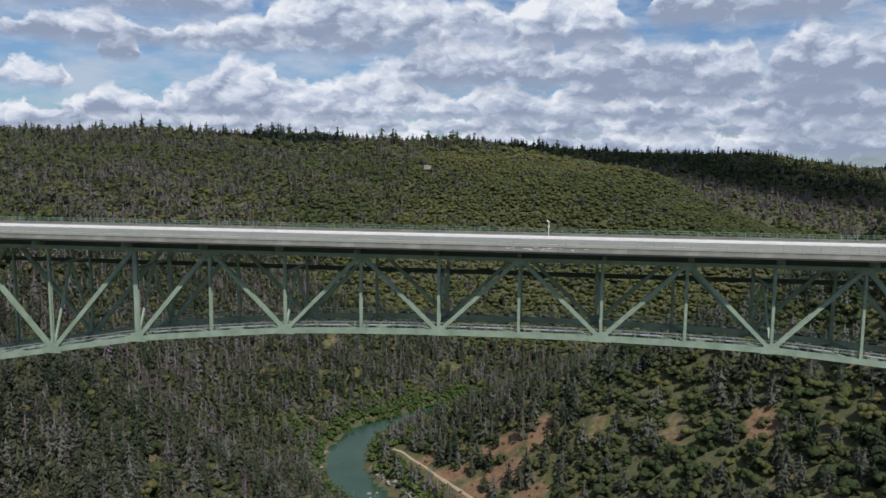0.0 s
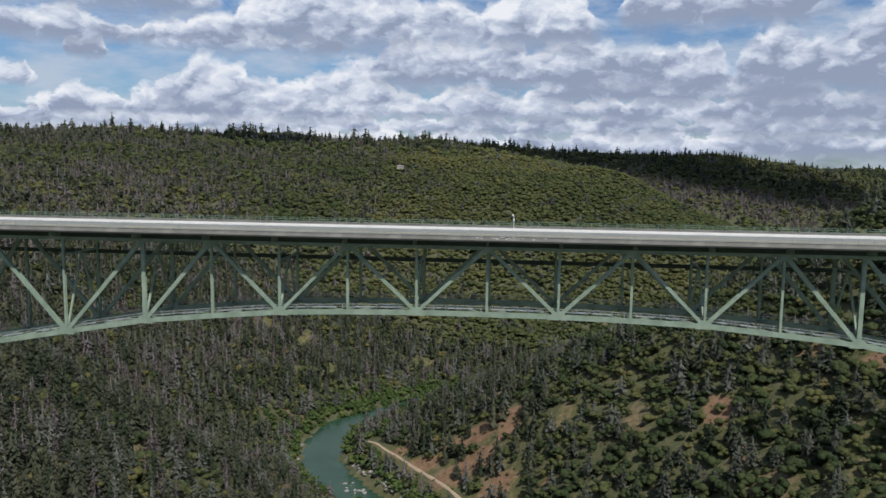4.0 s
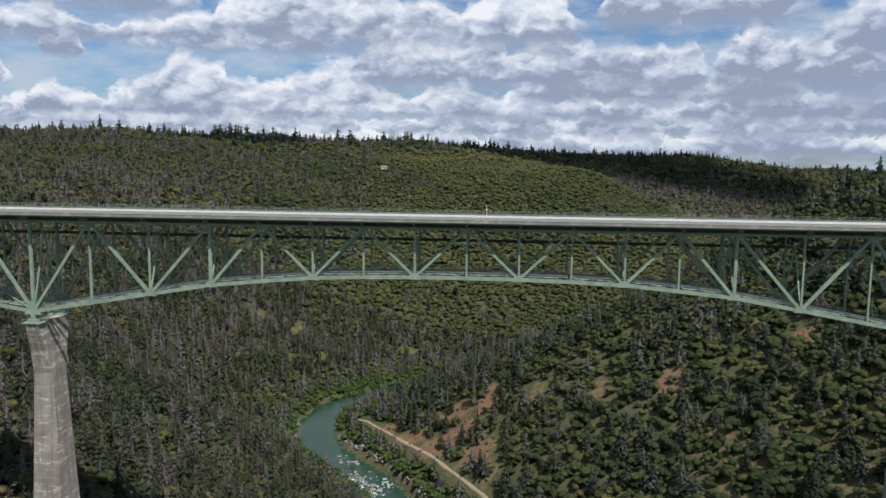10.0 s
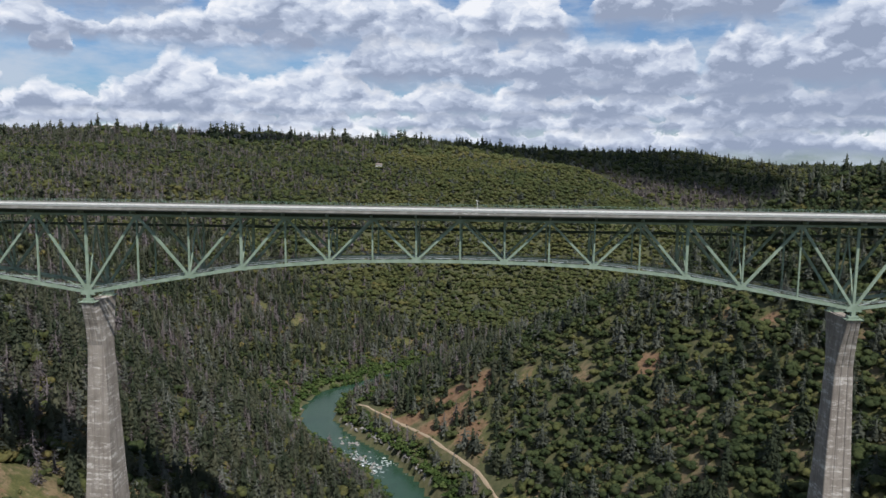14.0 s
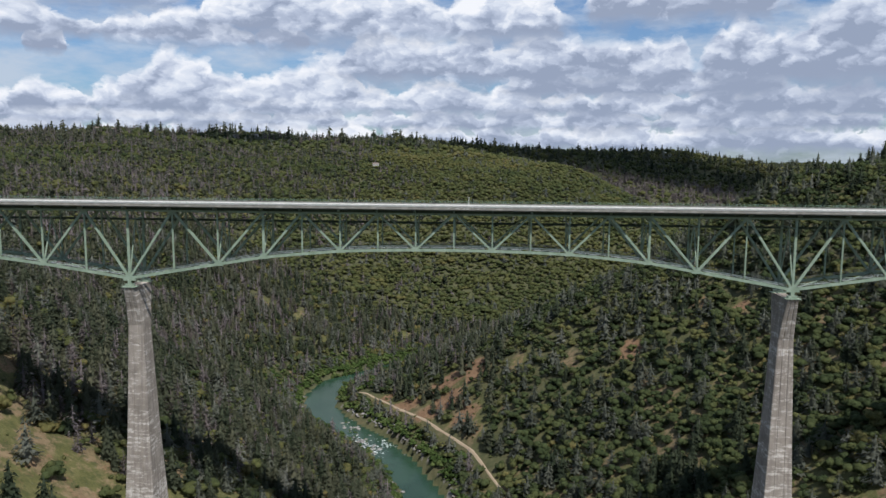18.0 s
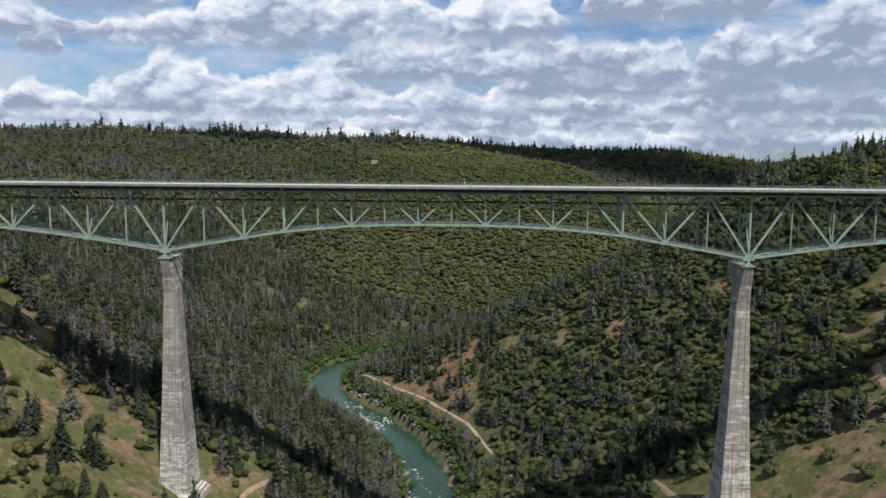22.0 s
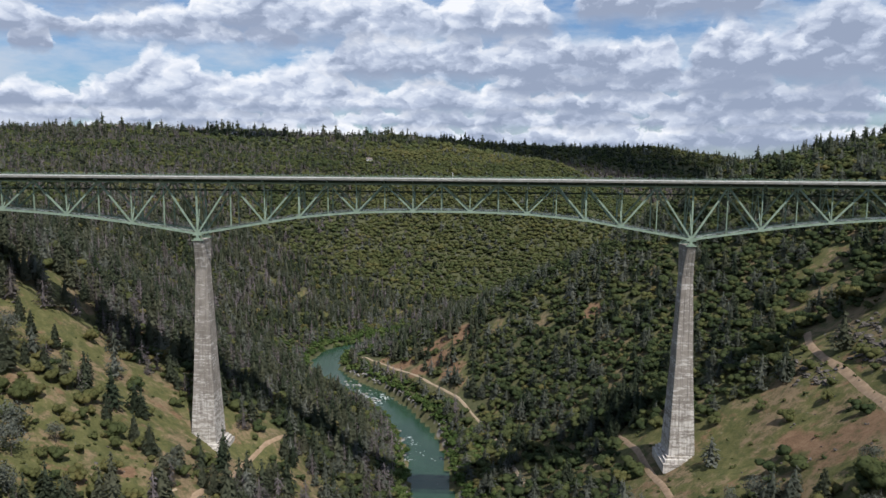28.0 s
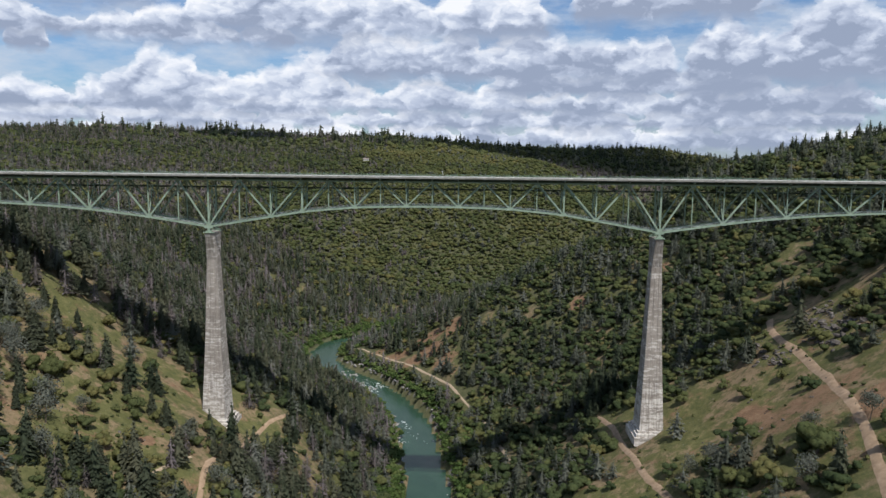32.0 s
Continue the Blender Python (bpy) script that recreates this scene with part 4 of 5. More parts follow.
def clump_crown(seed, lobes, clumps, size, squash=1.0, narrow=1.0, core=2, lift=0.18):
    """Triangles of a broadleaf crown: irregular lobes covered by leaf clumps, round a dark core. Height 1."""
    r = np.random.RandomState(seed)
    cs, rs = [], []
    for k in range(lobes):
        a = r.uniform(0, 6.283)
        h = lift + 0.25 + r.uniform(0, 0.42)
        d = r.uniform(0.05, 0.30) * narrow * (1.2 - 0.7 * abs(h - 0.5))
        cs.append((math.cos(a) * d, math.sin(a) * d, h * squash))
        rs.append(r.uniform(0.16, 0.26) * (1.35 if lobes < 4 else 1.0))
    cs, rs = np.array(cs), np.array(rs)
    V, F = [], []
    pick = r.randint(0, lobes, clumps)
    d = r.normal(size=(clumps, 3))
    d[:, 2] = d[:, 2] * 0.8 + 0.25
    d /= np.linalg.norm(d, axis=1)[:, None]
    c = cs[pick] + d * (rs[pick] * r.uniform(0.8, 1.16, clumps))[:, None]
    nrm = d + r.normal(size=(clumps, 3)) * 0.4
    nrm /= np.linalg.norm(nrm, axis=1)[:, None]
    t1 = np.cross(nrm, r.normal(size=(clumps, 3)))
    t1 /= np.linalg.norm(t1, axis=1)[:, None]
    t2 = np.cross(nrm, t1)
    s = (size * r.uniform(0.6, 1.3, clumps))[:, None]
    for ang in (0.3, 2.4, 4.5):
        V.append(c + s * (math.cos(ang) * t1 + math.sin(ang) * t2))
    V = np.stack(V, 1).reshape(-1, 3)
    F = np.arange(clumps * 3).reshape(-1, 3)
    N = np.repeat(d + r.normal(size=(clumps, 3)) * 0.22 + (0, 0, 0.25), 3, axis=0)
    if core:
        # rounded inner mass of each lobe
        g = 1.618
        o = np.array([(-1, g, 0), (1, g, 0), (-1, -g, 0), (1, -g, 0), (0, -1, g), (0, 1, g), (0, -1, -g), (0, 1, -g), (g, 0, -1), (g, 0, 1), (-g, 0, -1), (-g, 0, 1)], float) / 1.902
        of = np.array([(0, 11, 5), (0, 5, 1), (0, 1, 7), (0, 7, 10), (0, 10, 11), (1, 5, 9), (5, 11, 4), (11, 10, 2), (10, 7, 6), (7, 1, 8), (3, 9, 4), (3, 4, 2), (3, 2, 6), (3, 6, 8), (3, 8, 9), (4, 9, 5), (2, 4, 11), (6, 2, 10), (8, 6, 7), (9, 8, 1)])
        if core == 1:
            o = np.array([(1, 0, 0), (-1, 0, 0), (0, 1, 0), (0, -1, 0), (0, 0, 1), (0, 0, -1)], float)
            of = np.array([(0, 2, 4), (2, 1, 4), (1, 3, 4), (3, 0, 4), (2, 0, 5), (1, 2, 5), (3, 1, 5), (0, 3, 5)])
        vs, fs, ns, n = [V], [F], [N], len(V)
        for cc, rr in zip(cs, rs):
            ns.append(o + (0, 0, 0.25))
            vs.append(cc + o * rr * r.uniform(0.84, 1.0, (len(o), 1)))
            fs.append(of + n)
            n += len(o)
        V, F, N = np.concatenate(vs), np.concatenate(fs), np.concatenate(ns)
    return V, F, N


def cone_crown(seed, clumps, size, spread=0.17, start=0.06, ragged=0.3, slim=1.0, core=0.7):
    """Triangles of a conifer: drooping needle sprays in uneven tiers round a tapering core. Height 1."""
    r = np.random.RandomState(seed)
    h = start + (1 - start) * (1 - np.sqrt(r.uniform(0, 1, clumps)))
    tier = np.sin(h * 42 + r.uniform(0, 6.28)) * 0.12
    a = r.uniform(0, 6.283, clumps)
    lean = 1 + 0.25 * np.sin(a * 2 + r.uniform(0, 6.28)) + 0.18 * np.sin(a * 3 + h * 9)
    reach = (spread * (1 - h) ** 0.75 + 0.012) * lean * (1 + tier) * r.uniform(1 - ragged, 1 + ragged * 0.6, clumps)
    out = np.stack([np.cos(a), np.sin(a), np.full(clumps, 0.0)], -1)
    side = np.stack([-np.sin(a), np.cos(a), np.full(clumps, 0.0)], -1)
    c = out * reach[:, None] + np.stack([0 * h, 0 * h, h], -1)
    s = (size * r.uniform(0.6, 1.3, clumps) * (0.55 + 0.6 * (1 - h)))[:, None]
    w = s * slim * r.uniform(0.6, 1.0, clumps)[:, None]
    up = np.array([0, 0, 1.0])
    dr = r.uniform(0.15, 0.7, clumps)[:, None]
    tw = r.normal(size=(clumps, 3)) * 0.25
    V = np.stack([c + out * s - up * s * dr, c - out * s * 0.5 + side * w + up * s * 0.4 + tw * s, c - out * s * 0.5 - side * w + up * s * 0.4 - tw * s], 1).reshape(-1, 3)
    F = np.arange(clumps * 3).reshape(-1, 3)
    N = np.repeat(out * 0.85 + up * 0.55 + r.normal(size=(clumps, 3)) * 0.25, 3, axis=0)
    if core:
        n = len(V)
        k = np.arange(6) * 1.0472
        rim = np.stack([np.cos(k), np.sin(k), np.full(6, 0.5)], -1)
        N = np.concatenate([N, rim, rim, rim, [(0, 0, 1.0)]])
        k = np.arange(6) * 1.0472
        ring = [np.stack([np.cos(k) * q * spread * core, np.sin(k) * q * spread * core, np.full(6, z)], -1) for q, z in ((0.75, start), (0.8, start + 0.22), (0.42, 0.6))]
        V = np.concatenate([V, *ring, [(0, 0, 0.97)]])
        f = []
        for b in (0, 6):
            for i in range(6):
                j = (i + 1) % 6
                f += [(n + b + i, n + b + j, n + b + 6 + j), (n + b + i, n + b + 6 + j, n + b + 6 + i)]
        f += [(n + 12 + i, n + 12 + (i + 1) % 6, n + 18) for i in range(6)]
        F = np.concatenate([F, f])
    return V, F, N


def trunk_mesh(seed, girth=0.03, top=0.62, limbs=4):
    """A tapered leaning trunk with limbs. Height 1."""
    r = random.Random(seed)
    bm = bmesh.new()

    def limb(a, b, ra, rb):
        d = (Vector(b) - Vector(a)).normalized()
        s = d.orthogonal().normalized()
        u = d.cross(s)
        ring = [[bm.verts.new(Vector(p) + (s * math.cos(k * 1.0472) + u * math.sin(k * 1.0472)) * q) for k in range(6)] for p, q in ((a, ra), (b, rb))]
        for k in range(6):
            bm.faces.new((ring[0][k], ring[0][(k + 1) % 6], ring[1][(k + 1) % 6], ring[1][k]))
        bm.faces.new(ring[1])

    p, g = Vector((0, 0, -0.08)), girth
    for k in range(3):
        q = Vector((r.uniform(-0.03, 0.03) * (k + 1), r.uniform(-0.03, 0.03) * (k + 1), top * (k + 1) / 3))
        limb(p, q, g, g * 0.75)
        if k:
            for _ in range(limbs // 2):
                a = r.uniform(0, 6.283)
                limb(q, q + Vector((math.cos(a) * 0.2, math.sin(a) * 0.2, 0.12)), g * 0.5, g * 0.2)
        p, g = q, g * 0.75
    return bm


FINE = {
    "oak": [clump_crown(s, 14, 900, 0.034, 0.95, 1.15, lift=0.03) for s in range(5)],
    "pine": [cone_crown(s + 20, 800, 0.052, 0.15 + 0.015 * s) for s in range(4)],
    "grey": [clump_crown(s + 30, 16, 900, 0.032, 1.05, 0.85, core=0) for s in range(3)],
}
MID = {
    "oak": [clump_crown(s + 50, 5, 90, 0.054, 0.95, 1.1, core=2, lift=0.0) for s in range(8)],
    "pine": [cone_crown(s + 60, 180, 0.06, 0.15 + 0.015 * s, core=0.75) for s in range(4)],
    "grey": [cone_crown(s + 70, 170, 0.055, 0.17 + 0.02 * s, 0.12, 0.55, 0.7, 0.45) for s in range(4)],
    "dead": [cone_crown(s + 80, 170, 0.058, 0.16 + 0.02 * s, 0.06, 0.55, 0.4, 0.3) for s in range(4)],
    "bright": [clump_crown(s + 90, 5, 90, 0.07, 0.9, 1.2, core=1, lift=-0.05) for s in range(4)],
    "shrub": [clump_crown(s + 100, 3, 40, 0.11, 0.8, 1.4, core=1, lift=-0.12) for s in range(4)],
}
BACK = {
    "oak": [clump_crown(s + 150, 4, 52, 0.07, 0.95, 1.1, core=1, lift=-0.02) for s in range(8)],
    "pine": [cone_crown(s + 160, 70, 0.085, 0.16, core=0.7) for s in range(4)],
    "grey": [cone_crown(s + 170, 66, 0.082, 0.18, 0.12, 0.55, 0.7, 0.5) for s in range(4)],
    "dead": [cone_crown(s + 180, 66, 0.085, 0.18, 0.06, 0.55, 0.4, 0.4) for s in range(4)],
    "bright": [clump_crown(s + 190, 4, 36, 0.10, 0.9, 1.2, core=1, lift=-0.05) for s in range(3)],
}
FAR = {
    "oak": [clump_crown(s + 110, 2, 14, 0.11, 0.85, 1.0, core=1, lift=-0.10) for s in range(10)],
    "pine": [cone_crown(s + 120, 20, 0.17, 0.15, core=0.8) for s in range(4)],
    "grey": [cone_crown(s + 130, 22, 0.15, 0.19, 0.1, 0.6, 0.7, 0.5) for s in range(3)],
    "dead": [cone_crown(s + 140, 20, 0.16, 0.18, 0.06, 0.6, 0.35, 0.4) for s in range(3)],
}
LEAF = {"oak": M_OAK, "pine": M_PINE, "grey": M_GREY, "dead": M_DEAD, "bright": M_BRIGHT, "shrub": M_OAK}


def leaf_normals(me, n):
    """Shade each leaf spray by the way its part of the crown bulges."""
    me.polygons.foreach_set("use_smooth", np.ones(len(me.polygons), bool))
    n = n / np.linalg.norm(n, axis=1)[:, None]
    me.normals_split_custom_set_from_vertices(n.astype(np.float32))


def forest(name, kind, shapes, x, y, h, label, rs, tint, broad=1.0):
    """All plants of one kind in one mesh."""
    z = height(x, y) - 0.02 * h
    vs, fs, ts, ns, n = [], [], [], [], 0
    pick = rs.randint(0, len(shapes), len(x))
    turn = rs.uniform(0, 6.283, len(x))
    fat = rs.uniform(0.85, 1.25, len(x)) * broad
    for k, (V, F, N) in enumerate(shapes):
        m = pick == k
        if not m.any():
            continue
        c, s = np.cos(turn[m])[:, None], np.sin(turn[m])[:, None]
        hh, ff = h[m][:, None], (h[m] * fat[m])[:, None]
        X = (V[None, :, 0] * c - V[None, :, 1] * s) * ff + x[m][:, None]
        Y = (V[None, :, 0] * s + V[None, :, 1] * c) * ff + y[m][:, None]
        Z = V[None, :, 2] * hh + z[m][:, None]
        vs.append(np.stack([X, Y, Z], -1).reshape(-1, 3))
        cnt = m.sum()
        ns.append(np.stack([N[None, :, 0] * c - N[None, :, 1] * s, N[None, :, 0] * s + N[None, :, 1] * c, np.repeat(N[None, :, 2], cnt, 0)], -1).reshape(-1, 3))
        fs.append((F[None] + (np.arange(cnt) * len(V))[:, None, None]).reshape(-1, 3) + n)
        ts.append(np.repeat(tint[m], len(V)))
        n += cnt * len(V)
    if not vs:
        return
    me = mesh_from(name, np.concatenate(vs), np.concatenate(fs), LEAF[kind], {"tint": np.concatenate(ts)})
    leaf_normals(me, np.concatenate(ns))
    tagged(new(name, me), label, kind="stuff")


def scatter(x0, x1, y0, y1, step, rs):
    """Jittered grid of places."""
    gx, gy = np.meshgrid(np.arange(x0, x1, step), np.arange(y0, y1, step))
    return gx.ravel() + rs.uniform(-0.48, 0.48, gx.size) * step, gy.ravel() + rs.uniform(-0.48, 0.48, gx.size) * step


rs = np.random.RandomState(7)

# Lines of the tracks
TRAIL = [(-112, 443), (-110, 439), (-78, 399), (-43, 348), (-13, 299), (6, 265), (14, 243), (19, 230), (31, 196), (42, 160), (47, 124), (54, 90)]
DIRT_ROAD = [(222, 62), (214, 40), (211, 15), (210, -16), (205, -57), (196, -97), (192, -119), (186, -139), (181, -157), (172, -185)]
DIRT_TRACK = [(112, 92), (115, 74), (117, 27), (117, -5), (117, -47), (120, -68), (124, -100)]
DIRT_PATH = [(-99, 56), (-102, 46), (-107, 34), (-110, -3), (-108, -26), (-112, -50), (-114, -66), (-111, -79), (-108, -95)]
# Near and middle forest
DEAD_STANDS = [(-263, 350, 20), (-275, 410, 16), (-204, 304, 12), (-226, 585, 15), (-300, 370, 14), (-205, 165, 9), (-330, 470, 18), (-180, 220, 9)]
x, y = scatter(-430, 470, -150, 760, 6.4, rs)
o, s = openness(x, y)
g = river_gap(x, y)
thin = 0.5 + 0.5 * vnoise(x, y, 60, 41)
east = np.clip((x + 10 - 0.15 * (y - 300)) / 60, 0, 1)
keep = (rs.rand(len(x)) > o * np.where(y > 200, 0.95, 1.15)) & (g > bank(y) + 0.8) & (rs.rand(len(x)) < 0.99 - 0.10 * east * thin)
keep &= ~((np.abs(np.abs(x) - P_X) < 16) & (np.abs(y - 7) < 22))
keep &= ~((np.abs(x) > 300) & (y > -12) & (y < 26))
keep &= np.abs(x - 10) < 0.64 * (y + 445) + 25
x, y, g, east, o = x[keep], y[keep], g[keep], east[keep], o[keep]
off = np.ones(len(x), bool)
for line, w in ((TRAIL[:7], 7.0), (TRAIL[6:], 2.5), (DIRT_ROAD, 6), (DIRT_TRACK, 5), (DIRT_PATH, 5)):
    for a, b in dense(line, 4.0):
        off &= (x - a) ** 2 + (y - b) ** 2 > w * w
x, y, g, east, o = x[off], y[off], g[off], east[off], o[off]
# thicker growth along the water's edge
bx, by = scatter(-230, 80, -60, 700, 5.0, rs)
bg_, bo = river_gap(bx, by), openness(bx, by)[0]
near = (bg_ > bank(by) + 1.2) & (bg_ < 44) & (rs.rand(len(bx)) < np.where(bg_ < 24, 0.55, 0.8) - 0.5 * bo)
for a, b in dense(TRAIL, 4.0):
    near &= (bx - a) ** 2 + (by - b) ** 2 > (90 if b > 235 else 12)
bx, by, bg_, bo = bx[near], by[near], bg_[near], bo[near]
x, y, g, o = np.r_[x, bx], np.r_[y, by], np.r_[g, bg_], np.r_[o, bo]
east = np.r_[east, np.clip((bx + 10 - 0.15 * (by - 300)) / 60, 0, 1)]
patch = vnoise(x, y, 70, 42) + 0.5 * vnoise(x, y, 25, 43)
u = rs.rand(len(x))
kind = np.full(len(x), "oak", dtype=object)
west = 1 - east
kind[(west > 0.5) & (u < 0.36 + 0.12 * patch)] = "pine"
kind[(west > 0.5) & (u > 0.86)] = "grey"
kind[(west > 0.5) & (u > 0.79 - 0.18 * np.maximum(patch, -0.1)) & (u < 0.86)] = "dead"
for dx, dy, dr in DEAD_STANDS:
    kind[((x - dx) ** 2 + (y - dy) ** 2 < dr * dr) & (u < 0.7)] = "dead"
kind[(east > 0.5) & (u < 0.06)] = "pine"
kind[(east > 0.5) & (u > 0.88 - 0.06 * patch)] = "grey"
kind[(g < 46) & (u < 0.35)] = "bright"
kind[(g < 27)] = "bright"
kind[(y > 440) & (g < 60) & (u < 0.5)] = "bright"
tall = {"oak": (5.0, 11.0), "pine": (13, 25), "grey": (11, 19), "dead": (12, 22), "bright": (4.0, 9), "shrub": (1.2, 3)}
words = {"oak": "dense rounded oak and brush crowns covering the canyon slopes", "pine": "dark green conifers among the canyon woods", "grey": "pale grey-green pines scattered through the woods", "dead": "bare grey dead trees standing in the woods", "bright": "fresh green willows along the river banks", "shrub": "low dark shrubs on the grassy slopes"}
for k in ("oak", "pine", "grey", "dead", "bright"):
    m = kind == k
    lo, hi = tall[k]
    for name, shapes, mm in ((k + "_wood", MID[k], m & (y < 300)), (k + "_back_wood", BACK[k], m & (y >= 300))):
        forest(name, k, shapes, x[mm], y[mm], lo + (hi - lo) * rs.rand(mm.sum()) ** 1.3, words[k], rs, np.clip(0.46 - 0.12 * east[mm] - 0.17 * (x[mm] > 40) + 0.25 * patch[mm] + rs.normal(size=mm.sum()) * 0.29, 0, 1), 0.95 if k in ("pine", "dead") else 1.35)
PIER_STAND = (119, 110)
# tall pines along the crest of the east ridge, and a dark stand beside the east pier
rk = np.random.RandomState(17)
cx, cy = rk.uniform(372, 520, 46), rk.uniform(415, 475, 46)
forest("crest_pine_wood", "pine", MID["pine"], cx, cy, rk.uniform(14, 27, 46), "tall dark pines along the ridge crest", rk, rk.uniform(0.1, 0.5, 46))
cx, cy = PIER_STAND[0] + rk.normal(0, 8, 34), PIER_STAND[1] + rk.normal(0, 15, 34)
forest("stand_pine_wood", "pine", MID["pine"], cx, cy, rk.uniform(14, 24, 34), "dark conifers standing close beside the pier", rk, rk.uniform(0.0, 0.35, 34))
# shrubs on open ground
x, y = scatter(-300, 330, -150, 460, 5.0, rs)
o, s = openness(x, y)
g = river_gap(x, y)
fore = ((y < -30) & (x < 0)) * 0.5 + ((y < 0) & (x > 100)) * 0.12
keep = (rs.rand(len(x)) < np.where(o > 0.3, 0.07, 0.05) + 0.22 * (y > 200) * (o > 0.25) + fore * 0.7) & (g > 24) & ~((np.abs(np.abs(x) - P_X) < 14) & (np.abs(y - 7) < 18))
x, y = x[keep], y[keep]
forest("shrub_cover", "shrub", MID["shrub"], x, y, rs.uniform(1.0, 3.2, len(x)), words["shrub"], rs, rs.uniform(0.1, 0.8, len(x)))

# Far woods
x, y = scatter(-1150, 900, 560, 1500, 8.2, rs)
keep = ((y > 750) | (x < -430) | (x > 470)) & (np.abs(x) < 0.66 * (y + 430) + 40)
x, y = x[keep], y[keep]
x1, y1 = scatter(-1700, 2000, 1500, 3100, 20.5, rs)
keep = np.abs(x1) < 0.66 * (y1 + 430) + 40
x, y = np.r_[x, x1[keep]], np.r_[y, y1[keep]]
x2, y2 = scatter(-1100, -400, 60, 640, 12.0, rs)
x3, y3 = scatter(440, 900, -60, 760, 12.0, rs)
k2, k3 = np.abs(x2) < 0.66 * (y2 + 430) + 40, np.abs(x3) < 0.66 * (y3 + 430) + 40
x, y = np.r_[x, x2[k2], x3[k3]], np.r_[y, y2[k2], y3[k3]]
# the sides that fall away to the north carry fewer trees
away = (height(x, y + 12) - height(x, y - 12)) / 24 < -0.04
keep = ~(away & (y > 850)) | (rs.rand(len(x)) < 0.35)
x, y = x[keep], y[keep]
patch = vnoise(x, y, 160, 52) + 0.6 * vnoise(x, y, 60, 53)
u = rs.rand(len(x))
kind = np.full(len(x), "oak", dtype=object)
leftish = x + 170 * patch + 90 * rs.normal(size=len(x)) < -140 - 0.12 * (y - 800)
kind[leftish & (u < 0.22 + 0.15 * patch)] = "pine"
kind[leftish & (u > 0.82 - 0.15 * patch)] = "dead"
kind[(u > 0.45) & (u < 0.52)] = "grey"
kind[(y > 1900) & (u < 0.35)] = "pine"
kind[(x > 230) & (x < 950) & (y > 1560) & (y < 1990) & (u < 0.7)] = "dead"
crest = height(x, y) > 254
kind[crest & (u < 0.26 + 0.3 * patch)] = "pine"
grow = {"oak": (7.5, 11.5), "pine": (11, 19), "grey": (10, 15), "dead": (11, 17)}
for k in ("oak", "pine", "grey", "dead"):
    m = kind == k
    lo, hi = grow[k]
    forest("far_" + k + "_wood", k, FAR[k], x[m], y[m], (lo + (hi - lo) * rs.rand(m.sum())) * rs.uniform(0.6, 1.25, m.sum()) * np.where(y[m] > 1500, 1.7, 1.0) * np.where(crest[m] & (kind[m] == "pine"), 0.85 + 0.8 * rs.rand(m.sum()) ** 3, 1.0), "distant " + words[k], rs, np.clip(0.48 + 0.25 * patch[m] + rs.normal(size=m.sum()) * 0.13, 0, 1), {"oak": 1.75, "pine": 0.9, "grey": 1.35, "dead": 1.2}[k])

# Tracks
ribbon("trail", TRAIL, 2.6, M_TRAIL, "pale dirt trail above the river bank")
ribbon("dirt_road", DIRT_ROAD, 5.2, M_TRACK, "dusty tan dirt road on the grassy slope")
ribbon("dirt_track", DIRT_TRACK, 4.4, M_TRACK, "dusty dirt track beside the pier")
ribbon("dirt_path", DIRT_PATH, 3.4, M_TRACK, "reddish dirt track below the pier")
ribbon("foot_path", [(-121, -66), (-127, -82), (-131, -99), (-133, -115)], 1.5, M_TRAIL, "pale footpath through the shrubs")


def rock_mesh(seed):
    r = random.Random(seed)
    bm = bmesh.new()
    bmesh.ops.create_icosphere(bm, subdivisions=1, radius=1)
    for v in bm.verts:
        v.co *= r.uniform(0.65, 1.2)
        v.co.z *= 0.7
    me = bpy.data.meshes.new("rock")
    bm.to_mesh(me)
    bm.free()
    me.materials.append(M_ROCK)
    return me


ROCKS = [rock_mesh(s) for s in range(6)]


def rocks(a, b, width, count, lo, hi, seed, label, group, joined=False):
    """Boulders strewn along the line from a to b. joined: too many and too far off to tell apart singly."""
    r = random.Random(seed)
    vs, fs, n = [], [], 0
    for _ in range(count):
        k = r.random()
        x, y = a[0] + (b[0] - a[0]) * k + r.gauss(0, 0.5) * width, a[1] + (b[1] - a[1]) * k + r.gauss(0, 0.5) * width
        s = lo + (hi - lo) * r.random() ** 2.5
        z = max(float(height(x, y)[0]), WATER - 0.6)
        m = Matrix.Translation((x, y, z + 0.12 * s)) @ Euler((r.uniform(-0.5, 0.5), r.uniform(-0.5, 0.5), r.uniform(0, 6.28))).to_matrix().to_4x4() @ Matrix.Diagonal((s * r.uniform(0.8, 1.7), s, s * r.uniform(0.6, 1.2), 1))
        src = r.choice(ROCKS)
        if joined:
            vs += [m @ v.co for v in src.vertices]
            fs += [tuple(i + n for i in f.vertices) for f in src.polygons]
            n = len(vs)
        else:
            tagged(new("rock", src), label, "rock", group).matrix_world = m
    if joined:
        tagged(new("river_boulders", mesh_from("river_boulders", [tuple(v) for v in vs], fs, M_RIVER_ROCK)), label, kind="stuff")


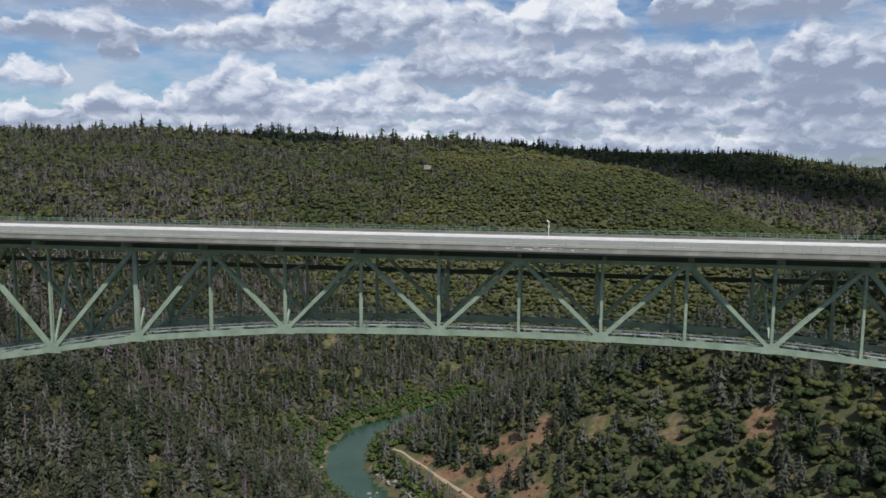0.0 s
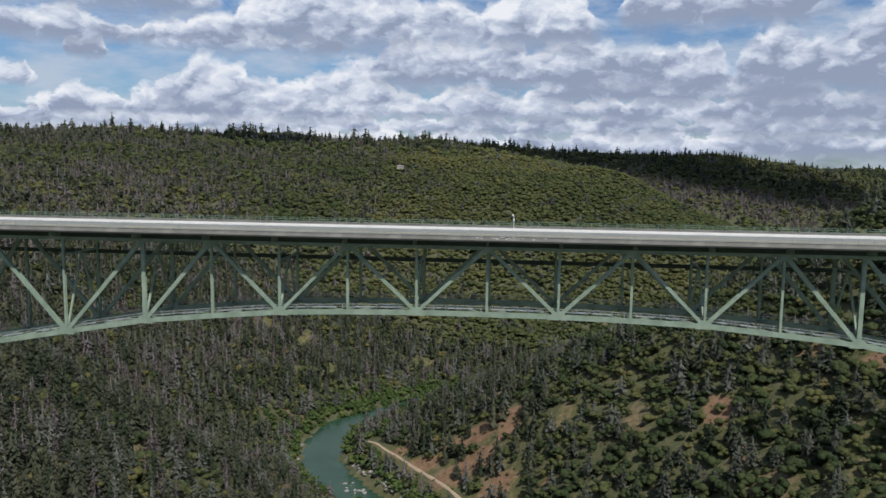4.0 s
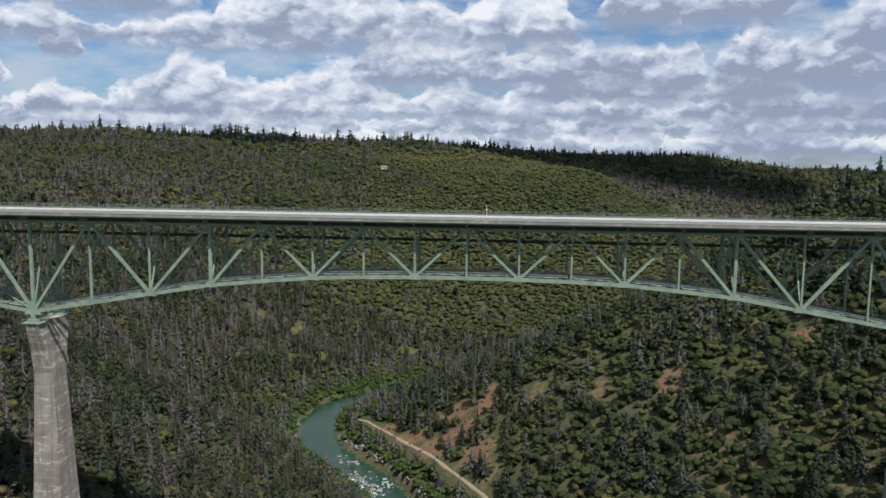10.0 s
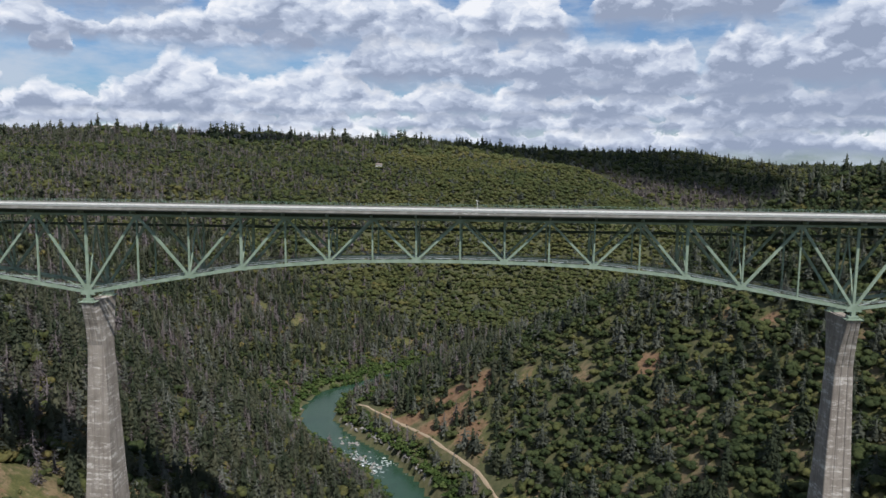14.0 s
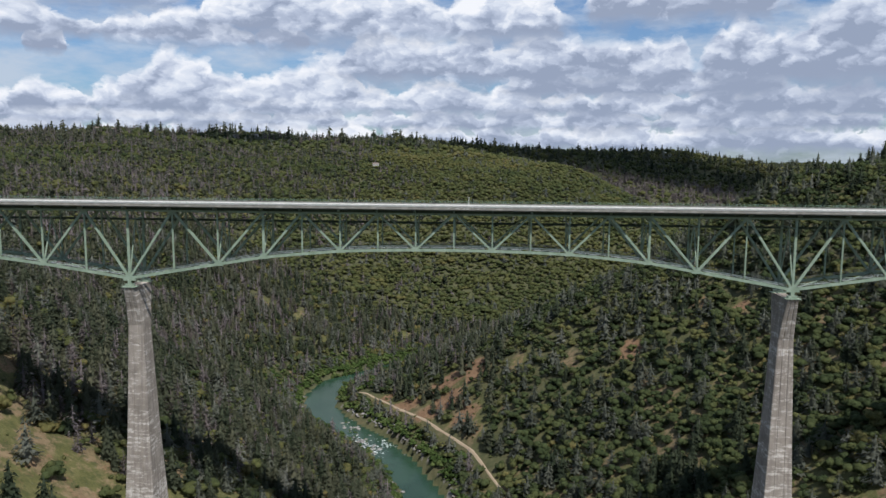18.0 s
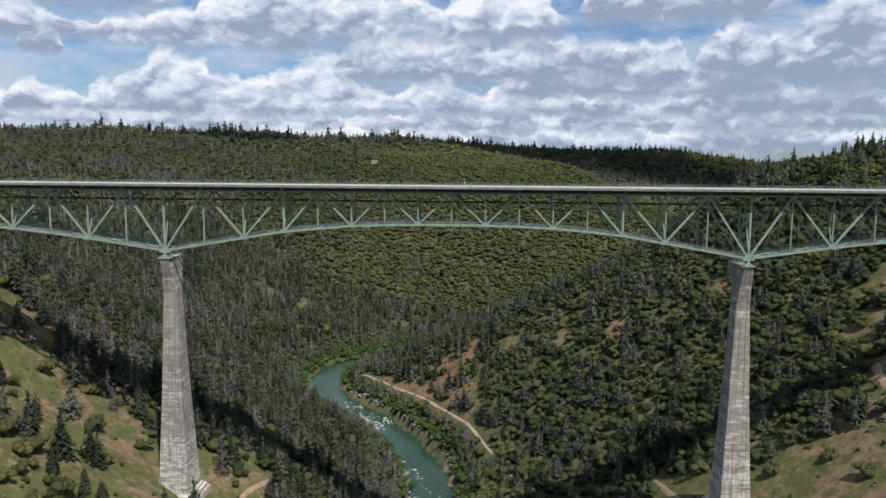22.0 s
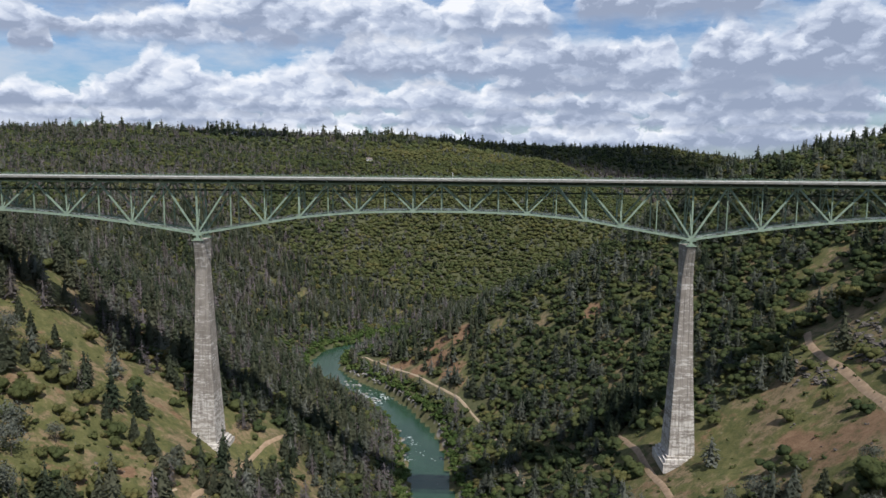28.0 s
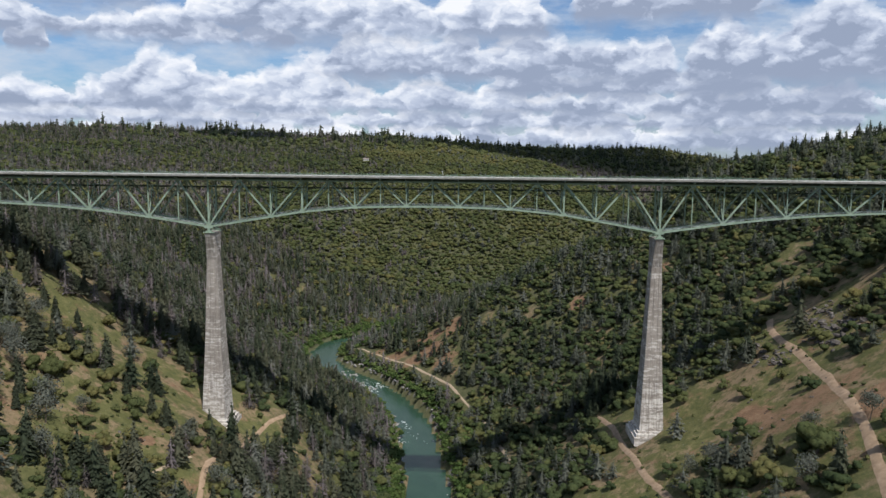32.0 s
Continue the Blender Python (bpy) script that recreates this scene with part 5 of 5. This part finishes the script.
M_RIVER_ROCK = material("pale_river_rock", [(0.3, (0.13, 0.125, 0.115)), (0.5, (0.22, 0.21, 0.20)), (0.72, (0.34, 0.33, 0.315))], 0.4, 7, 0.85, 0, 0.5, 2)
rocks((198, 30), (204, -14), 7, 80, 0.6, 2.3, 1, "angular dark grey outcrop boulder below the dirt road", "outcrop below the road")
rocks((229, 40), (226, -34), 8, 110, 0.6, 2.7, 2, "angular dark grey outcrop boulder above the dirt road", "outcrop above the road")
rocks((240, 30), (235, -28), 7, 70, 0.6, 2.6, 13, "angular grey ledge boulder high above the dirt road", "upper ledge")
rocks((217, 2), (219, -24), 4, 16, 0.5, 1.8, 14, "pale grey boulder beside the dirt road", "outcrop above the road")
rocks((185, -20), (165, -80), 34, 34, 0.25, 1.0, 3, "small grey boulder in dry grass", "boulders on the east slope")
rocks((178, -114), (184, -124), 6, 14, 0.4, 1.4, 15, "purplish grey boulder beside the dirt road", "boulders on the east slope")
rocks((-250, 4), (-230, -14), 14, 26, 0.5, 2.2, 4, "pale grey boulder in dry grass", "boulders on the west slope")
rocks((-165, -30), (-140, -70), 30, 16, 0.25, 0.9, 5, "small pale boulder among shrubs", "boulders below the pier")
rocks((-112, 408), (-68, 352), 7, 130, 0.5, 2.4, 8, "pale grey boulders along the outer bank of the bend", "", True)
rocks((-116, 386), (-78, 312), 8, 110, 0.5, 2.6, 12, "dark wet boulders of the island in the rapids", "", True)
rocks((-76, 290), (-40, 212), 5, 110, 0.4, 2.0, 7, "pale grey boulders on the river bar", "", True)
rocks((-62, 332), (-36, 292), 5, 40, 0.4, 1.6, 6, "wet grey boulders standing in the rapids", "", True)
rocks((-10, 250), (10, 140), 5, 90, 0.3, 1.6, 9, "pale grey boulders along the river bank", "", True)
rocks((10, 140), (20, 20), 5, 80, 0.3, 1.6, 16, "pale grey boulders along the river bank", "", True)
rocks((-34, 190), (-24, 30), 4, 90, 0.3, 1.6, 17, "pale grey boulders along the river bank", "", True)
rocks((-172, 450), (-165, 410), 4, 24, 0.5, 1.8, 10, "pale grey boulders along the river bank", "", True)

rs2 = np.random.RandomState(3)
ik = rs2.rand(46)
ix, iy = -116 + 36 * ik + rs2.normal(0, 2.5, 46), 384 - 66 * ik + rs2.normal(0, 3.0, 46)
forest("island_willow", "bright", MID["bright"], ix, iy, rs2.uniform(1.2, 3.4, 46), "fresh green willows on the rocky island in the rapids", rs2, rs2.uniform(0.2, 0.8, 46))

# Single trees on the open slopes
BANK = {}


def tree(kind, x, y, h, seed):
    name = {"p": "conifer", "g": "grey_pine", "o": "oak_tree"}[kind]
    label = {"p": "dark green conifer standing on the open slope", "g": "pale grey-green pine with an open crown", "o": "rounded dark green oak on the grassy slope"}[kind]
    r = random.Random(seed)
    crown_kind = {"p": "pine", "g": "grey", "o": "oak"}[kind]
    n = r.randrange(len(FINE[crown_kind]))
    z = float(height(x, y)[0])
    m = Matrix.Translation((x, y, z)) @ Matrix.Rotation(r.uniform(0, 6.283), 4, "Z") @ Matrix.Diagonal((h * r.uniform(0.9, 1.2), h * r.uniform(0.9, 1.2), h, 1))
    if (kind, n) not in BANK:
        top = tagged(empty(name), label, "tree", "trees on the open slopes")
        part("trunk", trunk_mesh(seed, 0.022 if kind != "o" else 0.035, 0.8 if kind == "p" else 0.55), M_BARK, top)
        V, F, N = FINE[crown_kind][n]
        ob = new("crown", mesh_from("crown", V, F, LEAF[crown_kind], {"tint": np.full(len(V), 0.36 + 0.12 * n)}))
        leaf_normals(ob.data, N)
        ob.parent = top
        BANK[kind, n] = top
        top.matrix_basis = m
    else:
        c = copy_thing(BANK[kind, n], Matrix.Identity(4))
        c.matrix_basis = m


WEST_PINES = [(-232, -1, 14), (-221, -9, 15), (-205, -42, 14), (-197, -39, 15), (-205, -59, 22), (-164, -44, 13), (-150, -45, 15), (-140, -50, 17), (-108, -53, 16), (-103, -49, 17), (-114, -51, 11), (-93, -11, 16), (-91, -4, 18), (-96, -30, 14)]
WEST_GREY = [(-202, -82, 16), (-125, -62, 12), (-173, -107, 15), (-210, -70, 14)]
WEST_OAKS = [(-184, -43, 9), (-189, -71, 11), (-173, -41, 9), (-155, -53, 9), (-144, -81, 7), (-151, -99, 8), (-161, -94, 7), (-182, -105, 6), (-194, 44, 4), (-208, 28, 8), (-118, 52, 5), (-156, 33, 5), (-131, -88, 6), (-143, -101, 7), (-196, -76, 9), (-176, -66, 6), (-166, -78, 5), (-186, -90, 8), (-204, -96, 9)]
EAST_PINES = [(241, -17, 14), (138, -99, 9)]
EAST_GREY = [(176, -105, 10), (194, -120, 13), (133, -73, 11), (142, -77, 13)]
EAST_OAKS = [(166, 29, 5), (177, -23, 8), (194, 34, 9), (206, 50, 9), (188, 54, 9), (173, -119, 14), (195, -27, 6), (201, -15, 5), (144, -99, 10), (154, -116, 11), (148, -111, 9), (156, -130, 7), (103, 13, 8), (100, -15, 3), (249, 71, 11), (223, 104, 8), (239, 113, 9), (189, -142, 6), (249, 62, 10), (214, 60, 8), (200, 62, 9)]
seed = 0
for kind, rows in (("p", WEST_PINES + EAST_PINES), ("g", WEST_GREY + EAST_GREY), ("o", WEST_OAKS + EAST_OAKS)):
    for tx, ty, th in rows:
        seed += 1
        tree(kind, tx, ty, th * (1.15 if kind == "o" else 1.0), seed)

# Trees and bushes thick over the lower west slope, and a few more on the east one
r5 = random.Random(21)
WAYS = dense(DIRT_PATH, 4.0) + dense(DIRT_ROAD, 4.0) + dense(DIRT_TRACK, 4.0) + dense([(-121, -66), (-127, -82), (-131, -99), (-133, -115)], 4.0)
SINGLE = WEST_PINES + WEST_GREY + WEST_OAKS + EAST_PINES + EAST_GREY + EAST_OAKS
for x0, x1, y0, y1, step, share in ((-224, -92, -150, -38, 8.0, 0.66), (-240, -200, -40, 0, 9.0, 0.4), (128, 176, -140, -92, 9.5, 0.5), (200, 250, 40, 130, 11.0, 0.55)):
    for gx_ in np.arange(x0, x1, step):
        for gy_ in np.arange(y0, y1, step):
            tx, ty = float(gx_) + r5.uniform(-0.5, 0.5) * step, float(gy_) + r5.uniform(-0.5, 0.5) * step
            u = r5.random()
            if u > share or any((tx - a) ** 2 + (ty - b) ** 2 < 20 for a, b in WAYS) or any((tx - q[0]) ** 2 + (ty - q[1]) ** 2 < 22 for q in SINGLE) or math.hypot(tx + 141, ty + 78) < 13:
                continue
            seed += 1
            u /= share
            kind = "o" if u < 0.9 else ("p" if u < 0.95 else "g")
            tree(kind, tx, ty, r5.uniform(3.0, 8.5) if kind == "o" else r5.uniform(8, 16), seed)

# Houses along the far ridge
M_WALL = material("pale_house_wall", [(0.3, (0.38, 0.37, 0.35)), (0.7, (0.5, 0.49, 0.46))], 0.4, 4, 0.85)
M_ROOF = material("brown_shingle_roof", [(0.3, (0.16, 0.13, 0.11)), (0.7, (0.26, 0.22, 0.19))], 0.8, 5, 0.9)
M_GLASS = material("dark_window_glass", [(0.3, (0.03, 0.04, 0.05)), (0.7, (0.06, 0.07, 0.08))], 1.0, 2, 0.08)


def house(x, y, w, d, h, turn):
    z = float(height(x, y)[0]) + 5.0
    top = tagged(empty("house"), "pale house with a pitched roof on the wooded ridge", "house", "houses on the ridge")
    part("wall", box(bmesh.new(), -w / 2, w / 2, -d / 2, d / 2, -7, h), M_WALL, top)
    bm = bmesh.new()
    prism(bm, (-w / 2 - 0.5, 0, h), (w / 2 + 0.5, 0, h), [(0.02, -d / 2 - 0.6), (0.3, -d / 2 - 0.6), (2.6, 0), (0.3, d / 2 + 0.6), (0.02, d / 2 + 0.6)], (0, 1, 0))
    bmesh.ops.recalc_face_normals(bm, faces=bm.faces)
    part("roof", bm, M_ROOF, top)
    for k in range(int(w / 4)):
        cx = -w / 2 + 2.2 + k * 4
        part("window", box(bmesh.new(), cx - 0.8, cx + 0.8, -d / 2 - 0.05, -d / 2 + 0.05, 1.0, 2.6), M_GLASS, top)
    top.matrix_basis = Matrix.Translation((x, y, z)) @ Matrix.Rotation(radians(turn), 4, "Z")


for row in ((-1010, 1668, 26, 10, 5, 8), (-960, 1672, 22, 10, 4.5, -6), (-683, 1802, 16, 9, 5, 4), (-640, 1840, 18, 9, 5, -10), (-189, 2110, 14, 9, 6, 0), (-222, 1330, 13, 8, 4, 12), (280, 2540, 18, 10, 5, 0), (-330, 2060, 16, 9, 5, 5)):
    house(*row)
